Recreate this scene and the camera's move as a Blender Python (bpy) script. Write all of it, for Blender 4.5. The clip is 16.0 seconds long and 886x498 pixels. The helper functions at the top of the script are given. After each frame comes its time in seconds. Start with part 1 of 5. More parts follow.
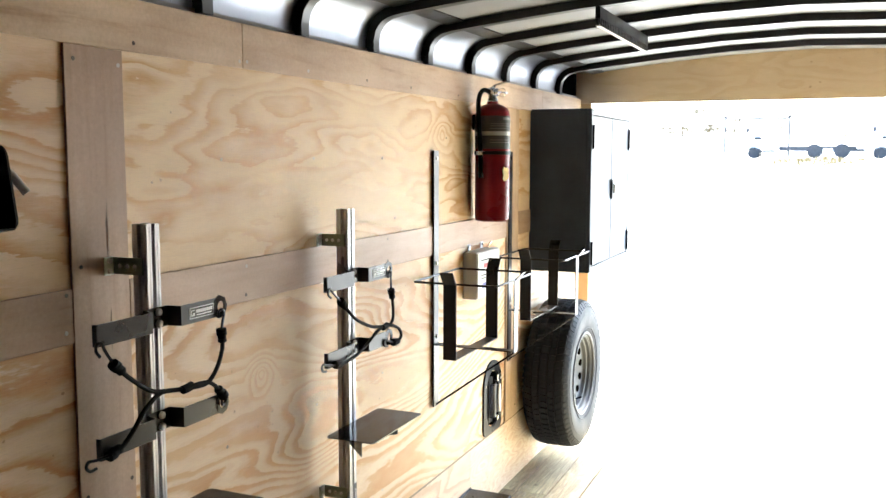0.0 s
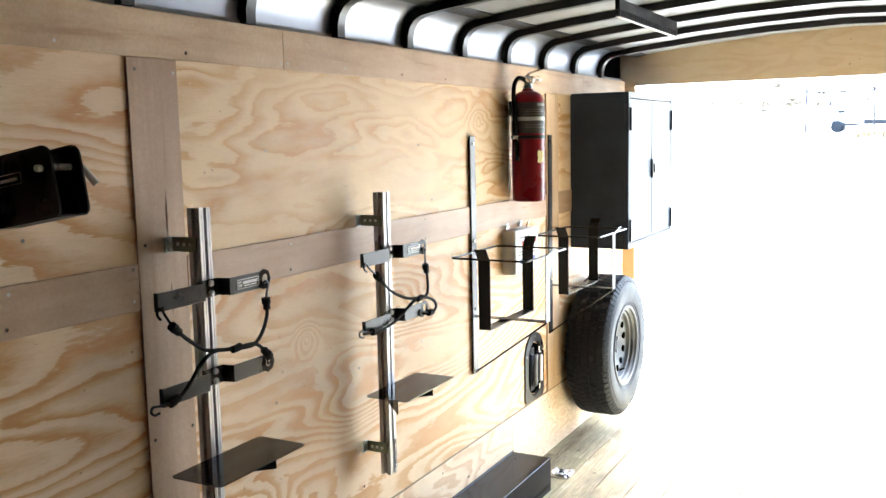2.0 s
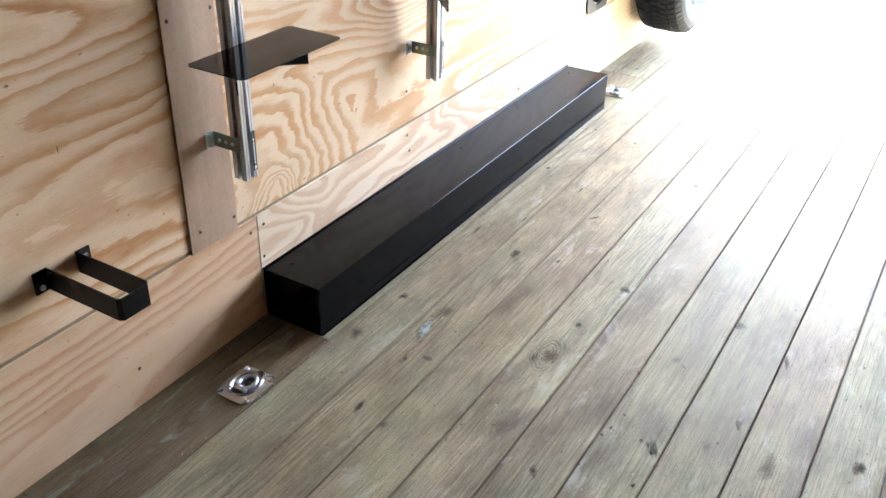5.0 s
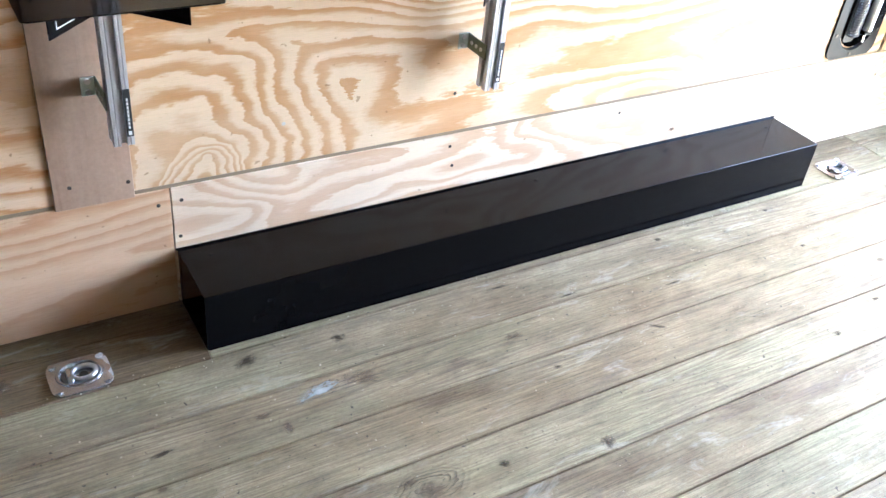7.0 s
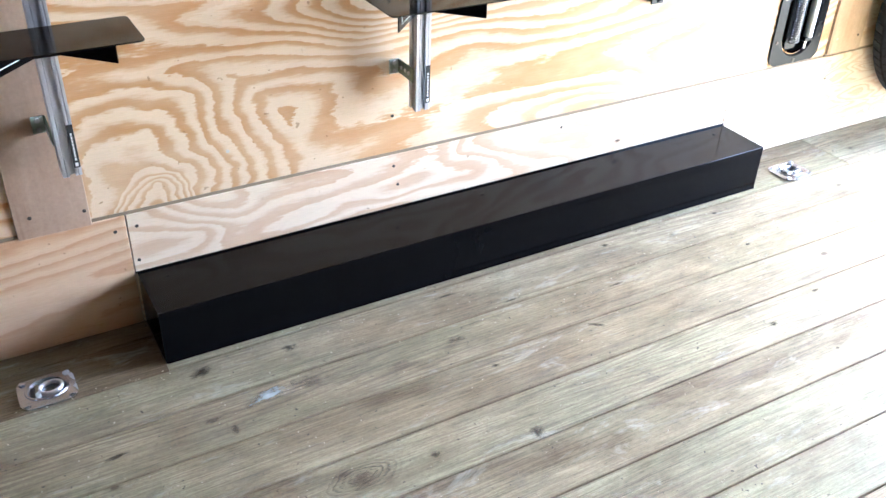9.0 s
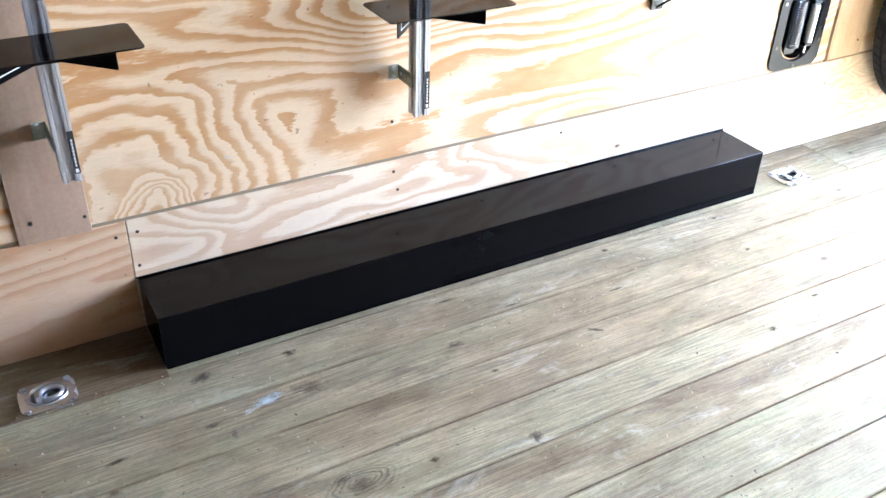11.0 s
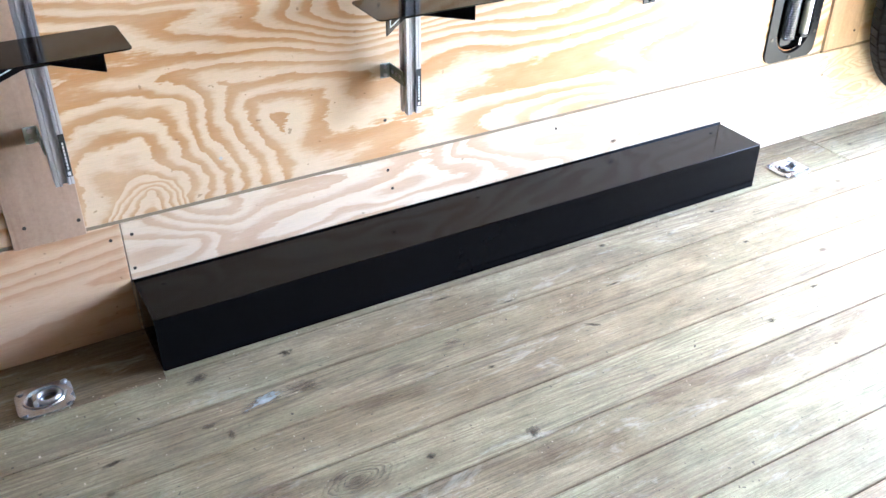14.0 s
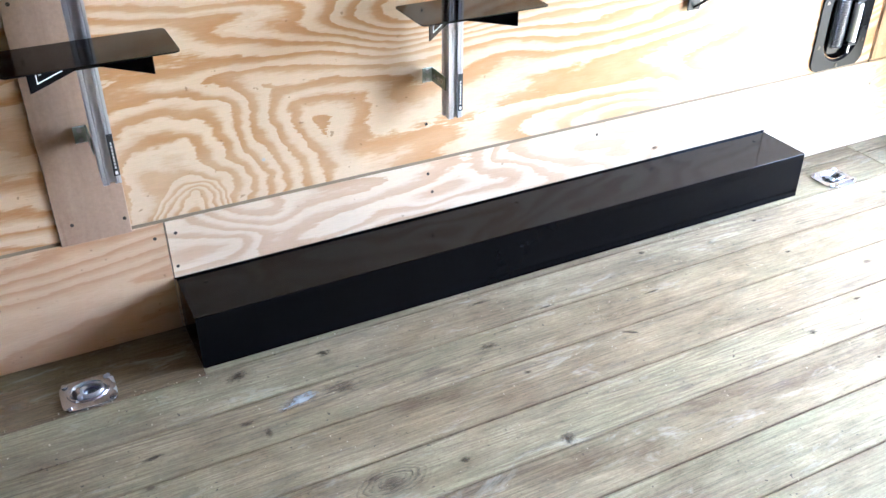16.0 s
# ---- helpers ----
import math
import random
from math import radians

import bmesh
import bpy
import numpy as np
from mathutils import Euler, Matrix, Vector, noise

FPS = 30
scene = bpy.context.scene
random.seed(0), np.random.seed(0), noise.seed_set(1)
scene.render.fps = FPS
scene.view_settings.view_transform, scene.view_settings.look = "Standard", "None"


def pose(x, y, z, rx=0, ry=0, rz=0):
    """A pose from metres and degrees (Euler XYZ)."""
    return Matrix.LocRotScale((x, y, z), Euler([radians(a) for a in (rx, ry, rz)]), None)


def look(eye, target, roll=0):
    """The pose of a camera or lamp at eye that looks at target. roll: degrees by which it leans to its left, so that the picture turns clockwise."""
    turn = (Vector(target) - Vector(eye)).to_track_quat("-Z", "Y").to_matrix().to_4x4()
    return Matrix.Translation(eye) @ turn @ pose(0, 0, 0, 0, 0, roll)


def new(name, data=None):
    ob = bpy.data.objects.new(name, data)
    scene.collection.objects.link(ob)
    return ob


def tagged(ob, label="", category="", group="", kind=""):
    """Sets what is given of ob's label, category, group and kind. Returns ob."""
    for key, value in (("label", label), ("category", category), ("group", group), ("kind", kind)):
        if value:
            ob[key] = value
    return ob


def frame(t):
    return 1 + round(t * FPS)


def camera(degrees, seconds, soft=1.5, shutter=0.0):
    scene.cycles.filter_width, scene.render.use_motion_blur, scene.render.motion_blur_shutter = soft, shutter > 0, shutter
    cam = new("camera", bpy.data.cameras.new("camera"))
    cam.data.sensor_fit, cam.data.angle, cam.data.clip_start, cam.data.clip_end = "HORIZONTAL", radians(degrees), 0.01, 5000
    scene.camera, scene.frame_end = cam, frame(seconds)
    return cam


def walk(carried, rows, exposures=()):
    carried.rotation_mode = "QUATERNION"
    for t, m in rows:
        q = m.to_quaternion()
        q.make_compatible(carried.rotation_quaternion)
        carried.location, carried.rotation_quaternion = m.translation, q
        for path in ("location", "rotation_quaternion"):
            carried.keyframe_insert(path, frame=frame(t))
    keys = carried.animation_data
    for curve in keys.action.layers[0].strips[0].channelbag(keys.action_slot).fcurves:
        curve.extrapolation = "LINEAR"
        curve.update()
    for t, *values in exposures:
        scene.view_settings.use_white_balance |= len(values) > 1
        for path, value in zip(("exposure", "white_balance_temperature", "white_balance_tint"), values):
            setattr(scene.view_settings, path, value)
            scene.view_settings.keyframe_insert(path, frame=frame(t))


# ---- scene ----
cam = camera(52.1, 16.0)
PATH = [
    (0, (-1.519, -1.332, 1.51), (0.307, -0.544, 1.305), 0.1),
    (0.5, (-1.59, -1.339, 1.511), (0.224, -0.531, 1.271), -0.5),
    (1, (-1.616, -1.419, 1.511), (0.149, -0.519, 1.234), -0.5),
    (1.5, (-1.658, -1.515, 1.518), (0.083, -0.568, 1.246), -0.8),
    (2, (-1.693, -1.573, 1.524), (0.057, -0.635, 1.281), -1.2),
    (2.5, (-1.707, -1.589, 1.519), (0.03, -0.643, 1.226), -1.3),
    (3, (-1.687, -1.589, 1.482), (0.006, -0.64, 0.998), -1.7),
    (3.5, (-1.652, -1.575, 1.457), (-0.022, -0.636, 0.778), -1.5),
    (4, (-1.63, -1.536, 1.442), (-0.051, -0.609, 0.637), -0.6),
    (4.5, (-1.554, -1.447, 1.405), (-0.02, -0.564, 0.474), 1.2),
    (5, (-1.448, -1.393, 1.392), (0.026, -0.519, 0.361), 1.4),
    (5.2, (-1.367, -1.398, 1.384), (0.085, -0.495, 0.347), 1.8),
    (7.3, (-0.292, -1.676, 1.332), (0.544, -0.297, 0.149), 5.4),
    (7.5, (-0.252, -1.725, 1.336), (0.556, -0.342, 0.138), 4.2),
    (8, (-0.243, -1.8, 1.358), (0.592, -0.388, 0.215), 2.1),
    (8.5, (-0.258, -1.839, 1.368), (0.619, -0.412, 0.274), 2.4),
    (9, (-0.266, -1.858, 1.366), (0.585, -0.413, 0.277), 2.0),
    (11.5, (-0.256, -1.865, 1.371), (0.59, -0.411, 0.29), 1.8),
    (12, (-0.244, -1.867, 1.351), (0.56, -0.433, 0.212), 1.4),
    (12.5, (-0.24, -1.871, 1.349), (0.55, -0.429, 0.211), 1.2),
    (13, (-0.241, -1.879, 1.35), (0.576, -0.425, 0.246), 0.9),
    (13.5, (-0.237, -1.884, 1.355), (0.605, -0.429, 0.271), 0.7),
    (14, (-0.234, -1.887, 1.356), (0.599, -0.42, 0.282), 0.4),
    (14.5, (-0.234, -1.888, 1.36), (0.591, -0.411, 0.293), 0.4),
    (15, (-0.234, -1.89, 1.361), (0.586, -0.407, 0.299), 0.3),
    (15.5, (-0.233, -1.889, 1.363), (0.569, -0.398, 0.299), 0.1),
    (16, (-0.238, -1.891, 1.364), (0.523, -0.382, 0.294), -0.0),
]
walk(cam, [(t, look(eye, target, roll)) for t, eye, target, roll in PATH],
     [(0, 4.85, 5950, 3), (0.5, 4.77, 6050, 5), (1.5, 4.99, 5950, 4), (2.0, 4.99, 5750, 3), (2.7, 4.95, 5650, 3), (4.5, 5.40, 5350, 8),
      (5.0, 5.60, 5350, 8), (7.5, 5.88, 4900, 9), (8.0, 5.96, 4900, 9), (8.6, 5.78, 4900, 9), (14, 5.78, 4900, 9), (16, 5.75, 4900, 9)])

# ---- world, sun and sky ----
world = bpy.data.worlds.new("sky")
scene.world = world
world.use_nodes = True
wn, wl = world.node_tree.nodes, world.node_tree.links
sky = wn.new("ShaderNodeTexSky")
sky.sky_type, sky.sun_disc = "NISHITA", False
sky.sun_elevation, sky.sun_rotation = radians(53), radians(82)
sky.dust_density = 4.0
wn["Background"].inputs["Strength"].default_value = 0.15
wl.new(sky.outputs["Color"], wn["Background"].inputs["Color"])

sun = new("sun", bpy.data.lights.new("sun", "SUN"))
sun.data.energy, sun.data.angle, sun.data.color = 4.2, radians(0.6), (1.0, 0.97, 0.93)
sun.matrix_world = look((59.6, 8.4, 79.9), (0, 0, 0))


# ---- materials ----
def material(name, rough=0.5, metal=0.0, colour=(0.5, 0.5, 0.5), specular=0.5):
    m = bpy.data.materials.new(name)
    m.use_nodes = True
    b = m.node_tree.nodes["Principled BSDF"]
    b.inputs["Base Color"].default_value = (*colour, 1)
    b.inputs["Roughness"].default_value = rough
    b.inputs["Metallic"].default_value = metal
    b.inputs["Specular IOR Level"].default_value = specular
    return m


class Nodes:
    """Short hands for wiring a material."""

    def __init__(self, m):
        self.t, self.b = m.node_tree, m.node_tree.nodes["Principled BSDF"]

    def add(self, kind, **values):
        n = self.t.nodes.new(kind)
        for k, v in values.items():
            n.inputs[k.replace("_", " ")].default_value = v
        return n

    def link(self, a, b):
        self.t.links.new(a, b)
        return b

    def coords(self, scale, shift=True, spread=9.0):
        """Object coordinates, scaled, moved by each object's own random number."""
        c = self.add("ShaderNodeTexCoord")
        mp = self.add("ShaderNodeMapping")
        mp.inputs["Scale"].default_value = scale
        out = c.outputs["Object"]
        if shift:
            info = self.add("ShaderNodeObjectInfo")
            mul = self.add("ShaderNodeVectorMath")
            mul.operation = "SCALE"
            mul.inputs[0].default_value = (spread, spread * 1.7, spread * 0.6)
            self.link(info.outputs["Random"], mul.inputs["Scale"])
            plus = self.add("ShaderNodeVectorMath")
            plus.operation = "ADD"
            self.link(out, plus.inputs[0])
            self.link(mul.outputs[0], plus.inputs[1])
            out = plus.outputs[0]
        self.link(out, mp.inputs["Vector"])
        return mp.outputs["Vector"]

    def noise(self, vec, scale, detail=3.0, rough=0.5, distort=0.0):
        n = self.add("ShaderNodeTexNoise", Scale=scale, Detail=detail, Roughness=rough, Distortion=distort)
        self.link(vec, n.inputs["Vector"])
        return n.outputs["Fac"]

    def ramp(self, fac, stops, mode="LINEAR"):
        r = self.add("ShaderNodeValToRGB")
        r.color_ramp.interpolation = mode
        while len(r.color_ramp.elements) < len(stops):
            r.color_ramp.elements.new(0.5)
        for e, (p, c) in zip(r.color_ramp.elements, stops):
            e.position = p
            e.color = (*c, 1) if len(c) == 3 else c
        self.link(fac, r.inputs["Fac"])
        return r.outputs["Color"]

    def math(self, op, a, b=None, c=None):
        n = self.add("ShaderNodeMath")
        n.operation = op
        for i, v in enumerate((a, b, c)):
            if v is None:
                continue
            if isinstance(v, (int, float)):
                n.inputs[i].default_value = v
            else:
                self.link(v, n.inputs[i])
        return n.outputs[0]

    def mix(self, fac, a, b, mode="MIX"):
        n = self.add("ShaderNodeMix")
        n.data_type, n.blend_type = "RGBA", mode
        for s, v in ((n.inputs["Factor"], fac), (n.inputs["A"], a), (n.inputs["B"], b)):
            pass
        for i, v in ((0, fac), (6, a), (7, b)):
            if isinstance(v, (int, float)):
                n.inputs[i].default_value = v
            elif isinstance(v, tuple):
                n.inputs[i].default_value = (*v, 1)
            else:
                self.link(v, n.inputs[i])
        return n.outputs[2]

    def bump(self, height, strength=0.3, distance=0.002):
        n = self.add("ShaderNodeBump", Strength=strength, Distance=distance)
        self.link(height, n.inputs["Height"])
        self.link(n.outputs["Normal"], self.b.inputs["Normal"])

    def colour(self, c):
        self.link(c, self.b.inputs["Base Color"])

    def rough(self, c):
        self.link(c, self.b.inputs["Roughness"])


def white3(v):
    return (v, v, v)


def plywood(name, pale, dark, stretch=(1.0, 1.0, 3.4), bands=18.0, strength=1.0, scale=1.0, lean=0.0, knots=(), calm=0.25, crisp=True, detail=1.6):
    """Rotary-cut softwood veneer: broad tan figure with one feathered and one crisp edge, closing round knots."""
    m = material(name, 0.55, colour=pale, specular=0.3)
    n = Nodes(m)
    v = n.coords(stretch)
    field = n.noise(v, scale, detail, 0.42, 0.35)
    if lean:
        # the cut runs off to one side, so that the lines mostly flow along the sheet
        xyz = n.add("ShaderNodeSeparateXYZ")
        n.link(v, xyz.inputs["Vector"])
        field = n.math("MULTIPLY_ADD", xyz.outputs["Z"], lean, field)
    for kx, kz, reach, rise_, tall in knots:
        # the lines close round a knot
        c = n.add("ShaderNodeTexCoord")
        mp = n.add("ShaderNodeMapping")
        mp.inputs["Location"].default_value = (-kx / reach, 0, -tall * kz / reach)
        mp.inputs["Scale"].default_value = (1 / reach, 0, tall / reach)
        n.link(c.outputs["Object"], mp.inputs["Vector"])
        far = n.add("ShaderNodeVectorMath")
        far.operation = "LENGTH"
        n.link(mp.outputs["Vector"], far.inputs[0])
        uneven = n.math("MULTIPLY_ADD", n.noise(n.coords((1, 1, 1.6)), 9.0, 2.0, 0.5), min(0.42, 0.09 / rise_), -0.5 * min(0.42, 0.09 / rise_))
        hill = n.ramp(n.math("ADD", far.outputs["Value"], uneven), [(0.06, white3(0.85)), (0.26, white3(0.64)), (1.0, white3(0.0))], "B_SPLINE")
        field = n.math("MULTIPLY_ADD", hill, rise_, field)
    # ragged edges: short spikes along the grain and a slower wobble
    spikes = n.noise(n.coords((7.0, 7.0, 60.0)), 3.0, 4.0, 0.7)
    slow = n.noise(n.coords((3.0, 3.0, 9.0)), 3.0, 3.0, 0.6)
    f = n.math("MULTIPLY_ADD", field, bands, n.math("MULTIPLY_ADD", spikes, 0.42, n.math("MULTIPLY", slow, 0.75)))
    band = n.math("FRACT", f)
    width = n.math("MULTIPLY_ADD", n.noise(v, 1.9, 2.0, 0.5), 0.9, -0.45)
    hard = [(0.0, white3(0.0)), (0.34, white3(0.04)), (0.52, white3(0.45)), (0.60, white3(0.82)), (0.90, white3(1.0)), (0.97, white3(0.72)), (1.0, white3(0.25))]
    hazy = [(0.0, white3(0.08)), (0.30, white3(0.0)), (0.62, white3(0.55)), (0.84, white3(1.0)), (0.93, white3(0.80)), (1.0, white3(0.12))]
    late = n.ramp(n.math("ADD", band, width), hard if crisp else hazy)
    amount = n.ramp(n.noise(v, 1.3, 3.0, 0.55), [(0.34, white3(calm)), (0.56, white3(1.0))])
    fac = n.math("MULTIPLY", n.math("MULTIPLY", late, amount), strength)
    base = n.mix(fac, pale, dark)
    fib = n.noise(n.coords((4, 4, 130)), 6.0, 4.0, 0.65)
    base = n.mix(0.20, base, n.ramp(fib, [(0.3, white3(0.45)), (0.66, white3(1.0))]), "MULTIPLY")
    pores = n.ramp(n.noise(n.coords((9, 9, 90)), 9.0, 3.0, 0.6), [(0.63, white3(0)), (0.72, white3(0.40))])
    base = n.mix(pores, base, tuple(v * 0.66 for v in dark))
    marks = n.ramp(n.noise(n.coords((1, 1, 1.3)), 46.0, 2.0, 0.5), [(0.735, white3(0)), (0.76, white3(0.6))])
    base = n.mix(marks, base, tuple(v * 0.45 for v in dark))
    soft = n.noise(n.coords((1, 1, 1.6)), 2.3, 4.0, 0.6)
    base = n.mix(0.35, base, n.ramp(soft, [(0.3, (0.70, 0.64, 0.58)), (0.66, (1, 1, 1))]), "MULTIPLY")
    n.colour(base)
    n.rough(n.ramp(late, [(0, white3(0.62)), (1, white3(0.45))]))
    n.bump(n.math("ADD", n.math("MULTIPLY", late, 0.5), fib), 0.22, 0.0012)
    return m


PINE, PINE_LATE = (0.775, 0.606, 0.388), (0.55, 0.292, 0.104)
PLY_FRONT = plywood("plywood_pine_bold", (0.76, 0.575, 0.37), (0.50, 0.250, 0.085), (0.85, 1.0, 3.0), 15.0, 1.0, 1.0, 0.05, (), 0.45, False)
PLY_LOWER = plywood("plywood_pine_swirled", PINE, PINE_LATE, (1.0, 1.0, 3.6), 24.0, 1.0, 0.80, 0.12, ((-0.665, 0.195, 0.075, 0.20, 1.0), (-0.985, -0.455, 0.36, 0.72, 1.05), (-0.983, -0.395, 0.055, 0.10, 1.0)), 0.5)
PLY_UPPER = plywood("plywood_pine_pale", (0.785, 0.618, 0.380), (0.56, 0.318, 0.118), (0.8, 1.0, 3.4), 10.0, 1.0, 1.8, 0.06, ((0.50, 0.105, 0.13, 0.40, 1.0),), 0.35, False, 2.6)
PLY_REAR = plywood("plywood_pine_end", PINE, PINE_LATE, (0.9, 1.0, 3.2), 15.0, 1.0, 1.0, 0.05)
PLY_KICK = plywood("plywood_pine_pinkish", (0.78, 0.64, 0.45), (0.585, 0.37, 0.21), (0.9, 1, 3.0), 11.0, 0.85, 2.0, 0.08, (), 0.8)
# kick board colour lightened for the strong light by the opening
PLY_KICK_LIT = plywood("plywood_pine_lit", (0.80, 0.67, 0.49), (0.64, 0.44, 0.26), (0.7, 1, 3.6), 13.0, 0.9, 5.0, 0.10, (), 0.7)
# tan board, its colour also darkened for the shade beside the wheel box
PLY_KICK_TAN_SHADED = plywood("plywood_pine_tan_shaded", (0.655, 0.46, 0.28), (0.50, 0.285, 0.14), (0.55, 1, 4.2), 16.0, 1.0, 1.0, 0.16, (), 0.65, False)
PLY_PLAIN = plywood("plywood_plain", (0.60, 0.485, 0.335), (0.51, 0.375, 0.23), (0.6, 1.6, 5.0), 9.0, 0.5)
# unseen walls: dark reddish colour chosen to weaken and warm the bounced light
PLY_UNSEEN = plywood("plywood_unseen_dark", (0.125, 0.060, 0.023), (0.085, 0.038, 0.013), (0.6, 1.6, 5.0), 9.0, 0.6)


def trim_wood(name, along, tone=(1.0, 1.0, 1.0)):
    """Thin lauan board with faint streaks along its length and stained blotches."""
    m = material(name, 0.5, colour=(0.45, 0.34, 0.25), specular=0.3)
    n = Nodes(m)
    a = n.noise(n.coords((1, 1, 1)), 3.2, 4.0, 0.55)
    b = n.noise(n.coords((14, 14, 14)), 9.0, 4.0, 0.65)
    streak = n.noise(n.coords(along), 3.0, 5.0, 0.62, 0.3)
    base = n.ramp(a, [(0.28, (0.350, 0.238, 0.155)), (0.52, (0.445, 0.312, 0.208)), (0.75, (0.52, 0.375, 0.256))])
    base = n.mix(0.75, base, n.ramp(streak, [(0.26, (0.60, 0.50, 0.43)), (0.42, (0.92, 0.88, 0.85)), (0.62, (1.05, 1.05, 1.05))]), "MULTIPLY")
    crack = n.ramp(n.noise(n.coords(tuple(v * 1.4 for v in along)), 2.2, 3.0, 0.5), [(0.70, white3(0)), (0.76, white3(0.45))])
    base = n.mix(crack, base, (0.16, 0.085, 0.045))
    base = n.mix(0.3, base, n.ramp(b, [(0.3, white3(0.5)), (0.7, white3(1))]), "MULTIPLY")
    n.colour(n.mix(1.0, base, tone, "MULTIPLY"))
    n.bump(n.math("ADD", b, streak), 0.15, 0.001)
    return m


TRIM = trim_wood("trim_lauan", (0.9, 9.0, 9.0))
TRIM_TOP = trim_wood("trim_lauan_pale", (0.9, 9.0, 9.0), (1.26, 1.32, 1.26))
TRIM_UP_PALE = trim_wood("trim_lauan_upright_pale", (10.0, 10.0, 0.8), (1.30, 1.36, 1.28))
TRIM_UP = trim_wood("trim_lauan_upright", (10.0, 10.0, 0.8))


def plank_wood(name, tone):
    """Weathered treated pine: mottled grey-brown with greenish and rusty patches, fine fibre, faint grain lines, smudges and specks."""
    m = material(name, 0.6, colour=(0.3, 0.27, 0.2), specular=0.12)
    n = Nodes(m)
    info = n.add("ShaderNodeObjectInfo")
    cloud = n.noise(n.coords((1.1, 3.0, 1.0), True, 23.0), 3.0, 6.0, 0.66, 0.3)
    tint = n.noise(n.coords((0.7, 2.6, 1.0), True, 11.0), 2.2, 4.0, 0.6, 0.3)
    base = n.ramp(cloud, [(0.30, (0.172, 0.140, 0.102)), (0.43, (0.275, 0.238, 0.182)), (0.55, (0.360, 0.322, 0.252)), (0.70, (0.455, 0.420, 0.340))])
    base = n.mix(n.ramp(tint, [(0.50, white3(0)), (0.62, white3(0.45))]), base, (0.340, 0.345, 0.262))
    base = n.mix(n.ramp(tint, [(0.36, white3(0.36)), (0.47, white3(0))]), base, (0.310, 0.250, 0.180))
    own = n.ramp(info.outputs["Random"], [(0.0, (0.90, 0.86, 0.79)), (0.17, (1.05, 1.02, 0.96)), (0.34, (0.92, 0.94, 0.87)), (0.5, (1.08, 1.05, 0.98)), (0.66, (0.97, 0.92, 0.84)), (0.84, (1.0, 1.0, 0.95))], "CONSTANT")
    base = n.mix(1.0, n.mix(0.9, base, own, "MULTIPLY"), tone, "MULTIPLY")
    # grain lines, straight in most planks, drawn out where the cut runs off
    field = n.noise(n.coords((0.22, 5.0, 1.0), True, 17.0), 1.6, 2.0, 0.45, 0.15)
    wave = n.math("MULTIPLY_ADD", n.noise(n.coords((1.2, 40, 1), True, 7.0), 3.0, 3.0, 0.6), 0.030, field)
    ring = n.math("FRACT", n.math("MULTIPLY", wave, 30.0))
    ringm = n.ramp(ring, [(0.0, white3(0)), (0.45, white3(0.1)), (0.80, white3(1)), (0.90, white3(1)), (1.0, white3(0))])
    where = n.ramp(n.noise(n.coords((0.5, 2.2, 1.0), True, 91.0), 2.4, 3.0, 0.5), [(0.42, white3(0.08)), (0.58, white3(0.58))])
    base = n.mix(n.math("MULTIPLY", ringm, where), base, (0.165, 0.128, 0.09))
    fibre = n.noise(n.coords((1.1, 34.0, 1.0), True, 31.0), 11.0, 6.0, 0.74)
    base = n.mix(0.53, base, n.ramp(fibre, [(0.38, white3(0.36)), (0.55, white3(1.03))]), "MULTIPLY")
    streak = n.ramp(n.noise(n.coords((0.5, 17.0, 1.0), True, 47.0), 4.0, 4.0, 0.62), [(0.58, white3(0)), (0.67, white3(0.30))])
    base = n.mix(streak, base, (0.15, 0.12, 0.088))
    lines = n.noise(n.coords((0.45, 95.0, 1.0), True, 19.0), 3.2, 3.0, 0.6)
    lined = n.ramp(n.noise(n.coords((0.4, 3.0, 1.0), True, 29.0), 2.0, 3.0, 0.5), [(0.40, white3(0.08)), (0.58, white3(0.42))])
    base = n.mix(lined, base, n.mix(1.0, base, n.ramp(lines, [(0.40, white3(0.42)), (0.54, white3(1.02))]), "MULTIPLY"))
    grit = n.noise(n.coords((30, 42, 1), True, 3.0), 4.0, 4.0, 0.75)
    base = n.mix(0.34, base, n.ramp(grit, [(0.34, white3(0.5)), (0.54, white3(1.04))]), "MULTIPLY")
    big = n.noise(n.coords((1.0, 2.0, 1.0), True, 71.0), 2.6, 5.0, 0.62, 0.5)
    base = n.mix(0.6, base, n.ramp(big, [(0.32, (0.70, 0.67, 0.60)), (0.47, (0.95, 0.93, 0.90)), (0.64, (1.12, 1.10, 1.06))]), "MULTIPLY")
    # small pin knots
    vor = n.add("ShaderNodeTexVoronoi", Scale=2.6)
    vor.voronoi_dimensions = "2D"
    n.link(n.coords((1.0, 1.7, 1.0), True, 41.0), vor.inputs["Vector"])
    wobbly = n.math("MULTIPLY_ADD", n.noise(n.coords((1, 1, 1)), 34.0, 4.0, 0.6), 0.07, vor.outputs["Distance"])
    some = n.add("ShaderNodeSeparateColor")
    n.link(vor.outputs["Color"], some.inputs["Color"])
    here = n.ramp(some.outputs["Red"], [(0.62, white3(0)), (0.66, white3(1))])
    knot = n.math("MULTIPLY", n.ramp(wobbly, [(0.0, white3(1.0)), (0.050, white3(0.9)), (0.062, white3(0.4)), (0.10, white3(0))]), here)
    base = n.mix(n.math("MULTIPLY", knot, 0.8), base, (0.06, 0.045, 0.03))
    # dark smudges, pale worn blotches, specks, each with a shape of its own
    smudge = n.ramp(n.noise(n.coords((1.6, 4.5, 1.0), True, 13.0), 3.8, 6.0, 0.74, 0.9), [(0.57, white3(0)), (0.66, white3(0.36))])
